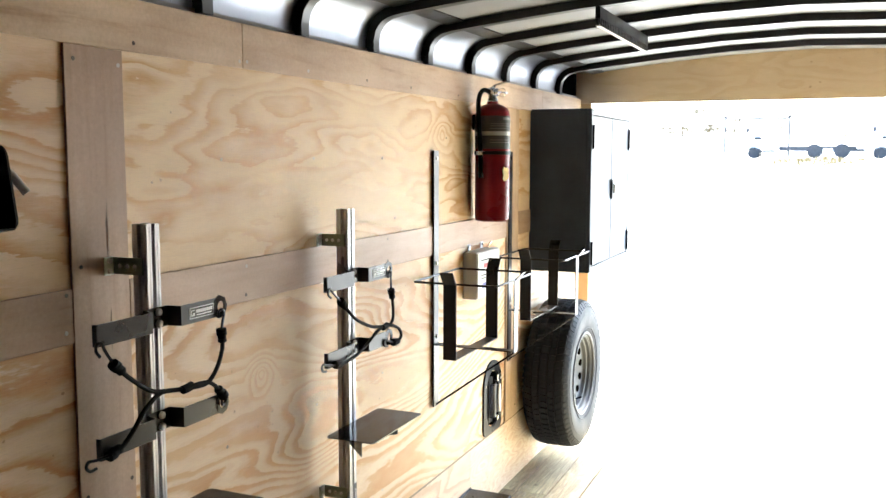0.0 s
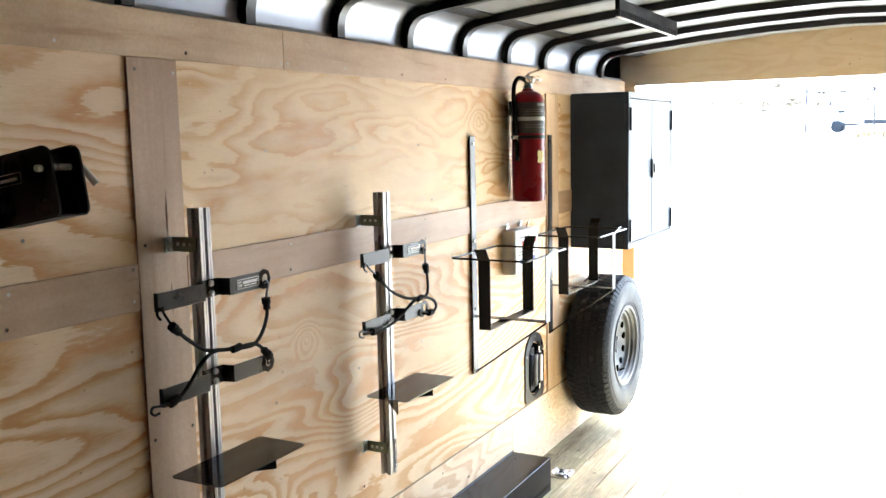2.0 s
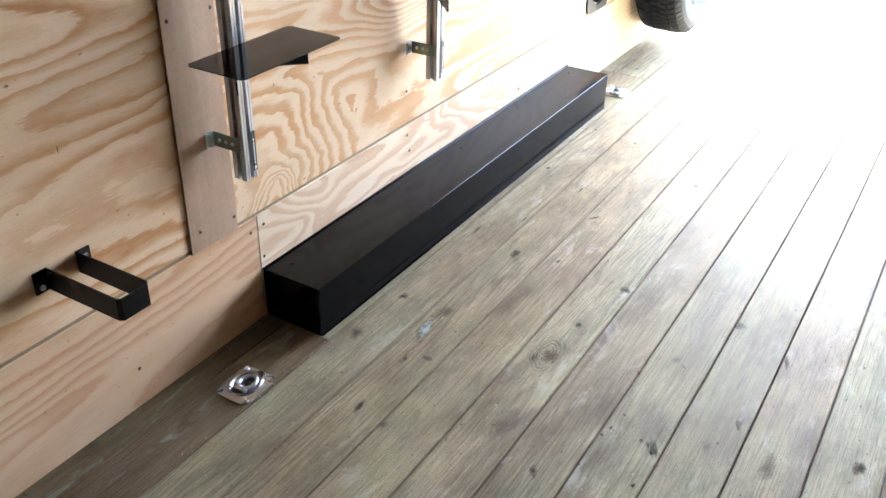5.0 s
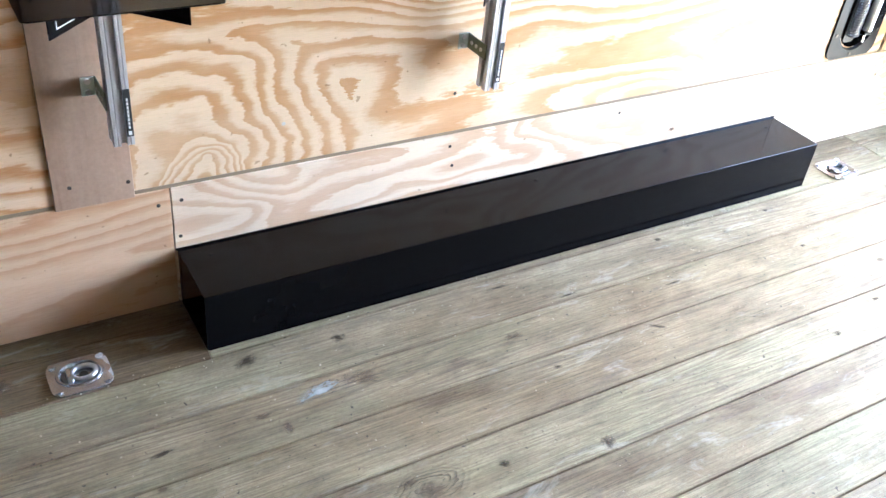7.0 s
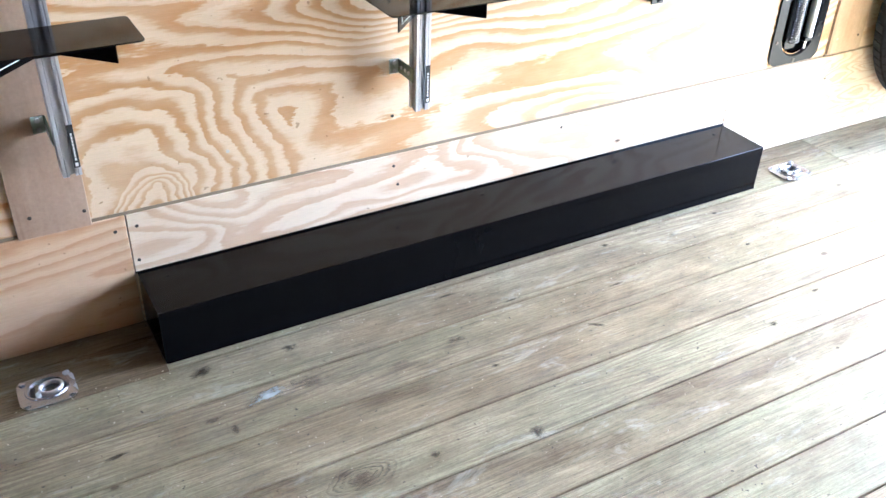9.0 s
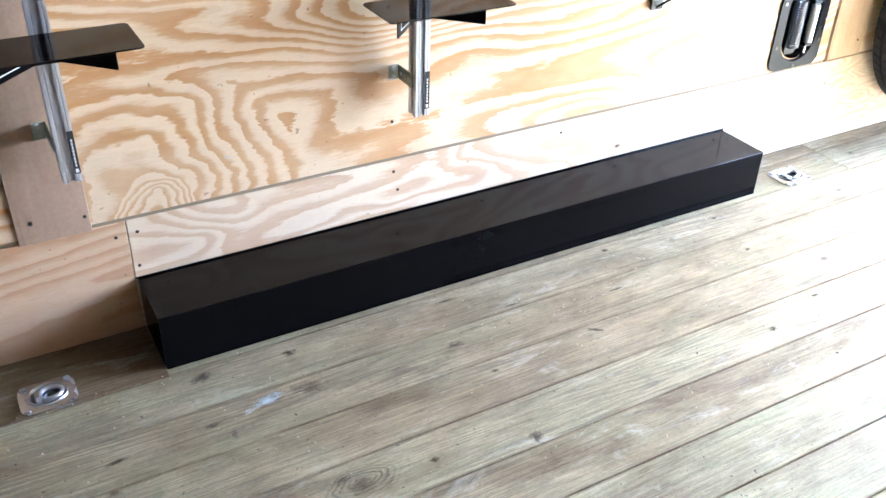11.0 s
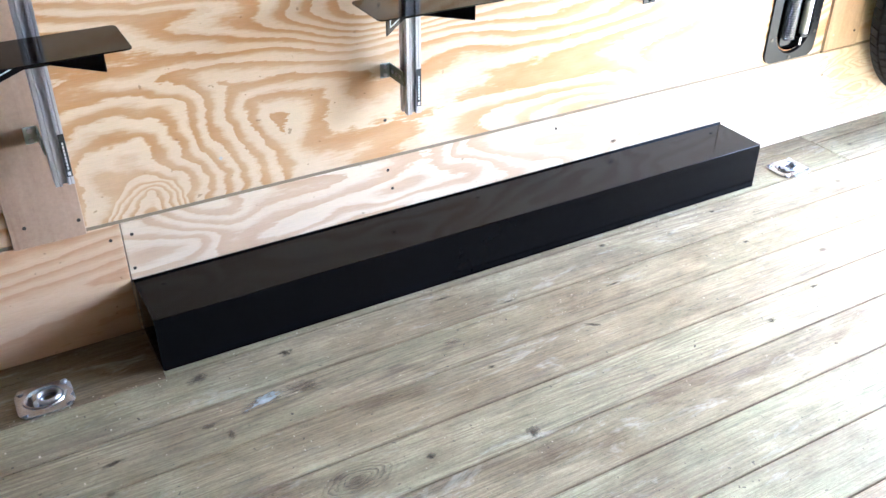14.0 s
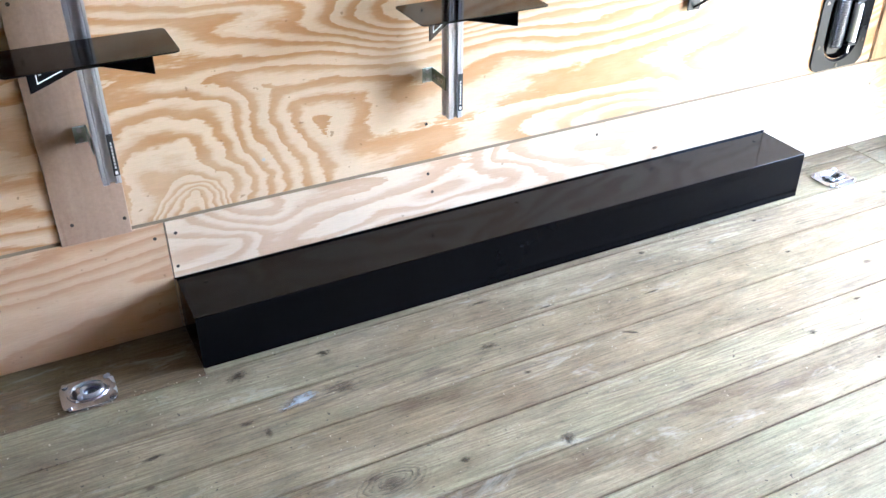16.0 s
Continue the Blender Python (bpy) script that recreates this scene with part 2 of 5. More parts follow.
    base = n.mix(smudge, base, (0.135, 0.112, 0.085))
    pale = n.ramp(n.noise(n.coords((1.3, 4.0, 1.0), True, 57.0), 4.1, 6.0, 0.72, 0.5), [(0.57, white3(0)), (0.70, white3(0.34))])
    base = n.mix(pale, base, (0.50, 0.50, 0.43))
    # rusty dirt worked into the edges of each plank, broken along its length
    local = n.add("ShaderNodeTexCoord")
    axes = n.add("ShaderNodeSeparateXYZ")
    n.link(local.outputs["Object"], axes.inputs[0])
    broken = n.noise(n.coords((2.2, 9.0, 1.0), True, 83.0), 4.0, 5.0, 0.7)
    rim = n.math("MULTIPLY_ADD", broken, 0.010, n.math("ABSOLUTE", axes.outputs["Y"]))
    base = n.mix(n.ramp(n.math("MULTIPLY", rim, 10.0), [(0.700, white3(0)), (0.735, white3(0.36)), (0.760, white3(0.62))]), base, (0.150, 0.102, 0.062))
    speck = n.ramp(n.noise(n.coords((1, 1, 1), True, 5.0), 90.0, 2.0, 0.5), [(0.715, white3(0)), (0.74, white3(0.85))])
    base = n.mix(speck, base, (0.06, 0.05, 0.04))
    n.colour(base)
    n.rough(n.ramp(cloud, [(0.3, white3(0.56)), (0.7, white3(0.74))]))
    n.bump(n.math("ADD", fibre, n.math("MULTIPLY", ringm, 0.4)), 0.22, 0.0010)
    return m


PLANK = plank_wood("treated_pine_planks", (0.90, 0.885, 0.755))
# paler tone puts the brightness by the opening into the plank
PLANK_LIT = plank_wood("treated_pine_plank_lit", (1.20, 1.19, 1.04))
# brown board, also darkened in colour for the wheel box's shade
PLANK_BROWN_SHADED = plank_wood("treated_pine_plank_brown_shaded", (0.53, 0.46, 0.355))


def blot(name, inner, outer, heart, edge, cover=0.95):
    """A worn spot with a ragged, fading edge on a flat patch whose own radius is 1."""
    m = material(name, 0.7, colour=outer, specular=0.1)
    n = Nodes(m)
    c = n.add("ShaderNodeTexCoord")
    far = n.add("ShaderNodeVectorMath")
    far.operation = "LENGTH"
    n.link(c.outputs["Object"], far.inputs[0])
    info = n.add("ShaderNodeObjectInfo")
    ragged = n.add("ShaderNodeTexNoise", Scale=2.6, Detail=5.0, Roughness=0.65)
    ragged.noise_dimensions = "4D"
    n.link(c.outputs["Object"], ragged.inputs["Vector"])
    n.link(n.math("MULTIPLY", info.outputs["Random"], 40.0), ragged.inputs["W"])
    d = n.math("ADD", far.outputs["Value"], n.math("MULTIPLY_ADD", ragged.outputs["Fac"], 1.5, -0.75))
    n.colour(n.ramp(d, [(heart, inner), (min(0.98, heart + 0.25), outer)]))
    n.link(n.ramp(d, [(0.0, white3(cover)), (edge, white3(cover * 0.8)), (min(0.97, edge + 0.42), white3(0))]), n.b.inputs["Alpha"])
    return m


KNOT = blot("pine_knot", (0.085, 0.06, 0.04), (0.19, 0.145, 0.09), 0.16, 0.20, 0.84)


def ring_knot(name):
    """A knot with the year rings drawn out round it, fading into the plank."""
    m = material(name, 0.7, colour=(0.2, 0.16, 0.1), specular=0.1)
    n = Nodes(m)
    c = n.add("ShaderNodeTexCoord")
    far = n.add("ShaderNodeVectorMath")
    far.operation = "LENGTH"
    n.link(c.outputs["Object"], far.inputs[0])
    bent = n.add("ShaderNodeTexNoise", Scale=1.7, Detail=3.0, Roughness=0.5)
    n.link(c.outputs["Object"], bent.inputs["Vector"])
    d = n.math("ADD", far.outputs["Value"], n.math("MULTIPLY_ADD", bent.outputs["Fac"], 0.5, -0.25))
    ring = n.math("FRACT", n.math("MULTIPLY", d, 7.5))
    line = n.ramp(ring, [(0.0, white3(0)), (0.4, white3(0.15)), (0.78, white3(0.9)), (0.92, white3(0.9)), (1.0, white3(0))])
    fade = n.ramp(d, [(0.15, white3(0.85)), (0.45, white3(0.55)), (0.85, white3(0))])
    heart = n.ramp(d, [(0.10, white3(0.9)), (0.19, white3(0))])
    n.colour(n.ramp(d, [(0.08, (0.08, 0.058, 0.038)), (0.2, (0.155, 0.122, 0.08))]))
    n.link(n.math("MAXIMUM", heart, n.math("MULTIPLY", line, fade)), n.b.inputs["Alpha"])
    return m


RING_KNOT = ring_knot("pine_ring_knot")
BROWN_KNOT = blot("brown_pine_knot", (0.19, 0.15, 0.098), (0.20, 0.16, 0.11), 0.30, 0.30, 0.62)
TRIM_STAIN = blot("reddish_trim_stain", (0.13, 0.058, 0.03), (0.24, 0.135, 0.08), 0.3, 0.25)
PAINT_SMEAR = blot("pale_blue_paint_smear", (0.40, 0.435, 0.42), (0.36, 0.385, 0.355), 0.3, 0.22, 0.8)


def painted(name, colour, rough=0.35, metal=0.0, grain=240.0, strength=0.05, smear=0.12, specular=0.5):
    """Paint, plastic or bare metal with faint smears and a fine texture."""
    m = material(name, rough, metal, colour, specular)
    n = Nodes(m)
    c = n.coords((1, 1, 1))
    s = n.noise(c, 5.0, 4.0, 0.6)
    g = n.noise(c, grain, 2.0, 0.5)
    n.rough(n.ramp(s, [(0.3, white3(max(0.02, rough - smear))), (0.7, white3(min(1, rough + smear)))]))
    lo, hi = tuple(v * 0.82 for v in colour), tuple(min(1, v * 1.12) for v in colour)
    n.colour(n.ramp(s, [(0.3, lo), (0.7, hi)]))
    n.bump(g, strength, 0.0006)
    return m


BLACK = painted("black_powder_coat", (0.0035, 0.0035, 0.004), 0.32, specular=0.17)
BLACK_GLOSS = painted("glossy_black_steel", (0.0034, 0.0028, 0.0026), 0.12, smear=0.04, strength=0.012, specular=0.28)
# the plywood wall's brown reflection is put into this black's colour
BOX_TOP = painted("wall_reflection_black_steel", (0.0050, 0.0038, 0.0036), 0.14, smear=0.05, strength=0.02, specular=0.12)
BAR_STEEL = painted("oiled_black_bar_steel", (0.010, 0.010, 0.012), 0.32, smear=0.06, specular=0.35)
PIN = painted("pale_plated_pin", (0.64, 0.61, 0.55), 0.32, 0.3)
# white base colour stands in for the highlights on plated heads
BOLT = painted("highlight_white_bolt", (0.85, 0.85, 0.83), 0.25, 0.0, specular=0.8)
# near-black colour stands in for the shade inside holes and recesses
HOLE_SHADE = painted("hole_shade_black", (0.0012, 0.0012, 0.0012), 0.9, specular=0.0)
PALE_STEEL = painted("pale_brushed_steel", (0.62, 0.62, 0.62), 0.35, 0.6)
SPRING_STEEL = painted("grey_spring_steel", (0.15, 0.15, 0.16), 0.30, 0.9)
DULL_STEEL = painted("dull_steel", (0.30, 0.30, 0.31), 0.38, 0.85)
BLACK_SATIN = painted("satin_black_steel", (0.0030, 0.0030, 0.0033), 0.13, smear=0.03, strength=0.010, specular=0.07)
BLACK_PLASTIC = painted("black_plastic", (0.005, 0.005, 0.006), 0.38, specular=0.16)
RIB = painted("black_rib_paint", (0.006, 0.006, 0.0065), 0.42, specular=0.4)
DARK_GREY = painted("dark_grey_paint", (0.040, 0.050, 0.068), 0.36, smear=0.05, strength=0.02, specular=0.05)
ALU = painted("aluminium_extrusion", (0.56, 0.555, 0.56), 0.38, 0.6)
CHROME = painted("chromed_steel", (0.78, 0.78, 0.80), 0.14, 1.0)
GALVANISED = painted("galvanised_pressing", (0.52, 0.54, 0.575), 0.26, 0.9)
ZINC = painted("zinc_plate", (0.40, 0.41, 0.425), 0.30, 0.85)
ZINC_YELLOW = painted("passivated_zinc_bracket", (0.21, 0.26, 0.20), 0.42, 0.5)
# lighter copy of the bracket zinc; the flange's gleam is in its colour
ZINC_LIT = painted("lit_green_zinc", (0.60, 0.66, 0.58), 0.32, 0.15)
SILVER_PAINT = painted("silver_wheel_paint", (0.075, 0.079, 0.086), 0.42, 0.0, specular=0.2)
RED = painted("red_enamel", (0.145, 0.005, 0.010), 0.30, smear=0.06, specular=0.18)
GREY_LABEL = painted("grey_printed_label", (0.055, 0.053, 0.05), 0.5, specular=0.2)
PALE_LABEL = painted("pale_printed_label", (0.66, 0.66, 0.60), 0.5)
DULL_LABEL = painted("dull_printed_label", (0.36, 0.35, 0.31), 0.5)
PRINT_GREY = painted("grey_small_print", (0.15, 0.145, 0.135), 0.5)
YELLOW_TAG = painted("yellowed_tag", (0.62, 0.52, 0.20), 0.6)
LIGHT_GREY = painted("light_grey_casing", (0.50, 0.49, 0.46), 0.5)
WHITE_INK = painted("white_ink", (0.88, 0.88, 0.86), 0.5)
DARK_INK = painted("dark_ink", (0.02, 0.02, 0.02), 0.5)
RED_INK = painted("red_ink", (0.45, 0.03, 0.03), 0.5)
BLUE_INK = painted("blue_ink", (0.04, 0.05, 0.25), 0.5)
SCREW = material("steel_screw", 0.42, 0.55, specular=0.4)
screw_nodes = Nodes(SCREW)
screw_nodes.colour(screw_nodes.ramp(screw_nodes.add("ShaderNodeObjectInfo").outputs["Random"],
                                    [(0.0, (0.05, 0.042, 0.032)), (0.45, (0.16, 0.14, 0.11)), (0.68, (0.52, 0.49, 0.42))], "CONSTANT"))
RUBBER_CORD = painted("black_woven_cord", (0.003, 0.003, 0.003), 0.8, grain=700, strength=0.3, specular=0.08)
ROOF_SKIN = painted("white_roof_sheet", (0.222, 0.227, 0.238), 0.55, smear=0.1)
COVE_SKIN = painted("bare_aluminium_cove", (0.30, 0.32, 0.37), 0.40, 0.8)
STEEL_GAP = painted("grey_steel_frame", (0.025, 0.023, 0.02), 0.6)
GREY_FRAME = painted("galvanised_grey_frame", (0.28, 0.27, 0.25), 0.6)
SEAM = painted("grey_brown_seam_filler", (0.235, 0.180, 0.110), 0.8)
OUTER_SKIN = painted("white_trailer_skin", (0.75, 0.75, 0.75), 0.35)
SAWDUST = painted("sawdust", (0.46, 0.39, 0.27), 0.9)


def rubber():
    m = material("tyre_rubber", 0.7, colour=(0.018, 0.018, 0.019), specular=0.14)
    n = Nodes(m)
    c = n.coords((1, 1, 1))
    a = n.noise(c, 8.0, 4.0, 0.6)
    n.colour(n.ramp(a, [(0.3, (0.0125, 0.0140, 0.0170)), (0.7, (0.026, 0.029, 0.035))]))
    n.rough(n.ramp(a, [(0.3, white3(0.5)), (0.7, white3(0.72))]))
    n.bump(n.noise(c, 300.0, 2.0), 0.2, 0.0008)
    return m


RUBBER = rubber()


def gravel():
    m = material("pale_gravel_yard", 0.9, colour=(0.42, 0.40, 0.36))
    n = Nodes(m)
    c = n.coords((1, 1, 1), False)
    a = n.noise(c, 0.15, 4.0, 0.6)
    b = n.noise(c, 30.0, 4.0, 0.7)
    base = n.ramp(a, [(0.3, (0.19, 0.18, 0.16)), (0.7, (0.29, 0.28, 0.26))])
    n.colour(n.mix(0.5, base, n.ramp(b, [(0.3, white3(0.55)), (0.7, white3(1))]), "MULTIPLY"))
    n.bump(b, 0.6, 0.02)
    return m


GRAVEL = gravel()
FAR_DARK = painted("far_dark_tyres", (0.030, 0.031, 0.034), 0.8, specular=0.05)
DRY_GRASS = painted("dry_yellow_grass", (0.10, 0.072, 0.025), 0.9)
DRY_LEAF = painted("dry_brush_leaf", (0.06, 0.045, 0.022), 0.9)


# ---- mesh helpers ----
def box(bm, x0, x1, y0, y1, z0, z1, bevel=0.0, seg=1):
    m = Matrix.LocRotScale(((x0 + x1) / 2, (y0 + y1) / 2, (z0 + z1) / 2), None, (abs(x1 - x0), abs(y1 - y0), abs(z1 - z0)))
    made = bmesh.ops.create_cube(bm, size=1, matrix=m)["verts"]
    if bevel:
        edges = list({e for v in made for e in v.link_edges})
        bmesh.ops.bevel(bm, geom=edges, offset=bevel, segments=seg, affect="EDGES", profile=0.5)
    return bm


def slab(*size, bevel=0.0, seg=1):
    return box(bmesh.new(), *size, bevel=bevel, seg=seg)


def cyl(bm, a, b, r, r2=None, n=20, caps=True):
    a, b = Vector(a), Vector(b)
    turn = (b - a).to_track_quat("Z", "Y").to_matrix().to_4x4()
    bmesh.ops.create_cone(bm, cap_ends=caps, segments=n, radius1=r, radius2=r if r2 is None else r2, depth=(b - a).length, matrix=Matrix.Translation((a + b) / 2) @ turn)
    return bm


def lathe(bm, profile, n=40, axis="Z", at=(0, 0, 0), closed=False):
    """Turns (radius, height) pairs about an axis through at."""
    rings = []
    for r, h in profile:
        ring = []
        for k in range(n):
            a = 2 * math.pi * k / n
            p = (r * math.cos(a), r * math.sin(a), h)
            if axis == "Y":
                p = (p[0], h, p[1])
            ring.append(bm.verts.new(Vector(p) + Vector(at)))
        rings.append(ring)
    pairs = list(zip(rings, rings[1:])) + ([(rings[-1], rings[0])] if closed else [])
    for p, q in pairs:
        for k in range(n):
            bm.faces.new((p[k], p[(k + 1) % n], q[(k + 1) % n], q[k]))
    if not closed:
        for ring in (rings[0], rings[-1]):
            bm.faces.new(ring)
    bmesh.ops.recalc_face_normals(bm, faces=bm.faces)
    return bm


def smooth_line(points, per=8):
    """A Catmull-Rom curve through the points."""
    p = [Vector(q) for q in points]
    p = [2 * p[0] - p[1], *p, 2 * p[-1] - p[-2]]
    out = []
    for a, b, c, d in zip(p, p[1:], p[2:], p[3:]):
        for k in range(per):
            t = k / per
            out.append(0.5 * (2 * b + (c - a) * t + (2 * a - 5 * b + 4 * c - d) * t * t + (3 * b - a - 3 * c + d) * t**3))
    return [*out, p[-2]]


def tube(bm, points, r, n=8, closed=False):
    p = [Vector(q) for q in points]
    rings, side = [], None
    for k, q in enumerate(p):
        if closed:
            way = (p[(k + 1) % len(p)] - p[k - 1]).normalized()
        else:
            way = (p[min(k + 1, len(p) - 1)] - p[max(k - 1, 0)]).normalized()
        if side is None:
            side = way.orthogonal().normalized()
        side = (side - way * side.dot(way)).normalized()
        up = way.cross(side)
        rings.append([bm.verts.new(q + r * (math.cos(2 * math.pi * j / n) * side + math.sin(2 * math.pi * j / n) * up)) for j in range(n)])
    pairs = list(zip(rings, rings[1:])) + ([(rings[-1], rings[0])] if closed else [])
    for a, b in pairs:
        for j in range(n):
            bm.faces.new((a[j], a[(j + 1) % n], b[(j + 1) % n], b[j]))
    if not closed:
        bm.faces.new(rings[0][::-1])
        bm.faces.new(rings[-1])
    bmesh.ops.recalc_face_normals(bm, faces=bm.faces)
    return bm


def prism(bm, outline, axis, lo, hi, bevel=0.0):
    """An outline of 2D points pushed along an axis: 'x' takes (y, z), 'y' takes (x, z), 'z' takes (x, y)."""
    def put(u, v, w):
        return {"x": (w, u, v), "y": (u, w, v), "z": (u, v, w)}[axis]
    a = [bm.verts.new(put(u, v, lo)) for u, v in outline]
    b = [bm.verts.new(put(u, v, hi)) for u, v in outline]
    n = len(outline)
    bm.faces.new(a)
    bm.faces.new(b[::-1])
    for k in range(n):
        bm.faces.new((a[k], b[k], b[(k + 1) % n], a[(k + 1) % n]))
    bmesh.ops.recalc_face_normals(bm, faces=bm.faces)
    if bevel:
        bmesh.ops.bevel(bm, geom=bm.edges[:], offset=bevel, segments=1, affect="EDGES")
    return bm


def strap(bm, line, axis, lo, hi, thick):
    """A flat strip of metal bent along a 2D line (bends in the plane across axis)."""
    pts = [Vector(p) for p in line]
    left, right = [], []
    for k, p in enumerate(pts):
        a = (pts[k] - pts[k - 1]).normalized() if k else (pts[1] - pts[0]).normalized()
        b = (pts[k + 1] - pts[k]).normalized() if k < len(pts) - 1 else a
        way = (a + b).normalized()
        nrm = Vector((-way.y, way.x)) * thick / 2 / max(0.4, way.dot(a))
        left.append(p + nrm)
        right.append(p - nrm)
    return prism(bm, [tuple(p) for p in left + right[::-1]], axis, lo, hi)


def round_rect(x0, x1, y0, y1, r, n=5):
    out = []
    for cx, cy, a0 in ((x1 - r, y1 - r, 0), (x0 + r, y1 - r, 90), (x0 + r, y0 + r, 180), (x1 - r, y0 + r, 270)):
        for k in range(n + 1):
            a = radians(a0 + 90 * k / n)
            out.append((cx + r * math.cos(a), cy + r * math.sin(a)))
    return out


def mesh(name, bm, mat, smooth=False):
    me = bpy.data.meshes.new(name)
    bm.to_mesh(me)
    bm.free()
    if mat:
        me.materials.append(mat)
    if smooth:
        me.shade_smooth()
        me.set_sharp_from_angle(angle=radians(38))
    return me


def part(name, bm, mat, parent, label="", smooth=False):
    ob = new(name, mesh(name, bm, mat, smooth))
    ob.parent = parent
    return tagged(ob, label)


def thing(name, at, label, category, group="", kind=""):
    ob = new(name)
    ob.empty_display_size = 0.05
    ob.matrix_basis = pose(*at)
    return tagged(ob, label, category, group, kind)


def setting(name, bm, mat, label, category="", smooth=False):
    return tagged(new(name, mesh(name, bm, mat, smooth)), label, category, "", "structure")


def plain_copy(name, me, parent, at, turn=(0, 0, 0), scale=1.0):
    """One more piece on shared mesh data."""
    ob = new(name, me)
    ob.parent = parent
    ob.matrix_basis = pose(*at, *turn) @ Matrix.Scale(scale, 4)
    return ob


# ---- the trailer's shell: x runs to its rear opening, the racked wall is y = 0, the floor z = 0 ----
FRONT, REAR, FAR = -4.4, 3.5, -2.40
PROFILE = [(0.022, 1.80), (0.022, 1.865), (0.012, 1.905), (-0.012, 1.938), (-0.045, 1.958), (-0.09, 1.968)]
ARCH = [(-0.30, 1.992), (-0.55, 2.016), (-0.85, 2.038), (FAR / 2, 2.05)]
HALF = PROFILE + ARCH
FULL = HALF + [(FAR - y, z) for y, z in HALF[-2::-1]]


def inset(line, d):
    out = []
    for k, p in enumerate(line):
        a, b = Vector(line[max(k - 1, 0)]), Vector(line[min(k + 1, len(line) - 1)])
        w = (b - a).normalized()
        out.append((p[0] - w.y * d, p[1] + w.x * d))
    return out


def band(bm, inner, outer, x0, x1):
    """A strip between two lines in the y-z plane, pushed along x."""
    rows = [[bm.verts.new((x, y, z)) for y, z in line] for x in (x0, x1) for line in (inner, outer)]
    i0, o0, i1, o1 = rows
    for k in range(len(inner) - 1):
        bm.faces.new((i0[k], i0[k + 1], i1[k + 1], i1[k]))
        bm.faces.new((o0[k], o0[k + 1], o1[k + 1], o1[k]))
        bm.faces.new((i0[k], i0[k + 1], o0[k + 1], o0[k]))
        bm.faces.new((i1[k], i1[k + 1], o1[k + 1], o1[k]))
    for k in (0, -1):
        bm.faces.new((i0[k], i1[k], o1[k], o0[k]))
    bmesh.ops.recalc_face_normals(bm, faces=bm.faces)
    return bm


n_cove = len(PROFILE)
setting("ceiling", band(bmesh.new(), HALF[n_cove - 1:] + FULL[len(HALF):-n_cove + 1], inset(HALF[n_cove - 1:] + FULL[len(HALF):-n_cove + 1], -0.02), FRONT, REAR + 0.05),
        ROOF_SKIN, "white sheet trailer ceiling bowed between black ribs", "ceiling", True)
setting("trim_cove", band(bmesh.new(), PROFILE, inset(PROFILE, -0.02), FRONT, 3.108), COVE_SKIN, "bright bare aluminium cove above the wall", "trim", True)
CORNER = [(0.022, 1.80), (0.022, 1.972), (-0.09, 1.972)]
# near-black colour deepens the shade of this corner cavity
setting("trim_cove_end", band(bmesh.new(), CORNER, [(0.042, 1.80), (0.042, 1.992), (-0.09, 1.992)], 3.109, REAR - 0.001), HOLE_SHADE, "black square corner of the roof by the opening", "trim")
other = [(FAR - y, z) for y, z in PROFILE[::-1]]
setting("trim_cove_far", band(bmesh.new(), other, inset(other, -0.02), FRONT, REAR), COVE_SKIN, "bright bare aluminium cove above the wall", "trim", True)

# ribs, 16 inches apart
RIBBED = [(0.022, 1.829)] + FULL[1:-1] + [(FAR - 0.022, 1.829)]
rib_line = inset(RIBBED, 0.001)
rib_inner = inset(RIBBED, 0.030)
rib_mesh = mesh("ceiling_rib", band(bmesh.new(), rib_inner, rib_line, -0.019, 0.019), RIB, True)
for k in range(20):
    x = 0.20 + 0.413 * (k - 11)
    if FRONT + 0.05 < x < REAR:
        ob = new("ceiling_rib", rib_mesh)
        ob.location = (x, 0, 0)
        tagged(ob, "black-painted steel roof rib bent into the wall", "roof rib", "roof ribs", "structure")
setting("ceiling_runner", band(bmesh.new(), inset([(-0.075, 1.965), (-0.14, 1.974)], 0.006), inset([(-0.075, 1.965), (-0.14, 1.974)], 0.0015), FRONT + 0.02, REAR - 0.02), RIB,
        "dark steel runner along the edge of the ceiling", "ceiling trim")

wall_left = setting("wall_left", slab(FRONT, REAR + 0.05, 0.014, 0.05, -0.02, 1.84), GREY_FRAME, "grey steel-framed trailer wall behind plywood sheets", "wall")
wall_right = setting("wall_right", slab(FRONT, REAR + 0.05, FAR - 0.06, FAR, -0.02, 1.84), PLY_UNSEEN, "unseen plywood trailer wall, darkened to cut bounced light", "wall")
wall_front = setting("wall_front", slab(FRONT - 0.06, FRONT, FAR - 0.06, 0.06, -0.02, 2.08), PLY_UNSEEN, "unseen plywood front wall, darkened to cut bounced light", "wall")
setting("wall_outer_skin", slab(FRONT - 0.02, REAR + 0.05, 0.052, 0.056, -0.1, 1.95), OUTER_SKIN, "white outer skin of the trailer", "wall skin")
setting("wall_outer_skin_right", slab(FRONT - 0.02, REAR + 0.05, FAR - 0.066, FAR - 0.062, -0.1, 1.95), OUTER_SKIN, "white outer skin of the trailer", "wall skin")
setting("wall_outer_skin_front", slab(FRONT - 0.066, FRONT - 0.062, FAR - 0.061, 0.051, -0.1, 2.08), OUTER_SKIN, "white outer skin of the trailer", "wall skin")

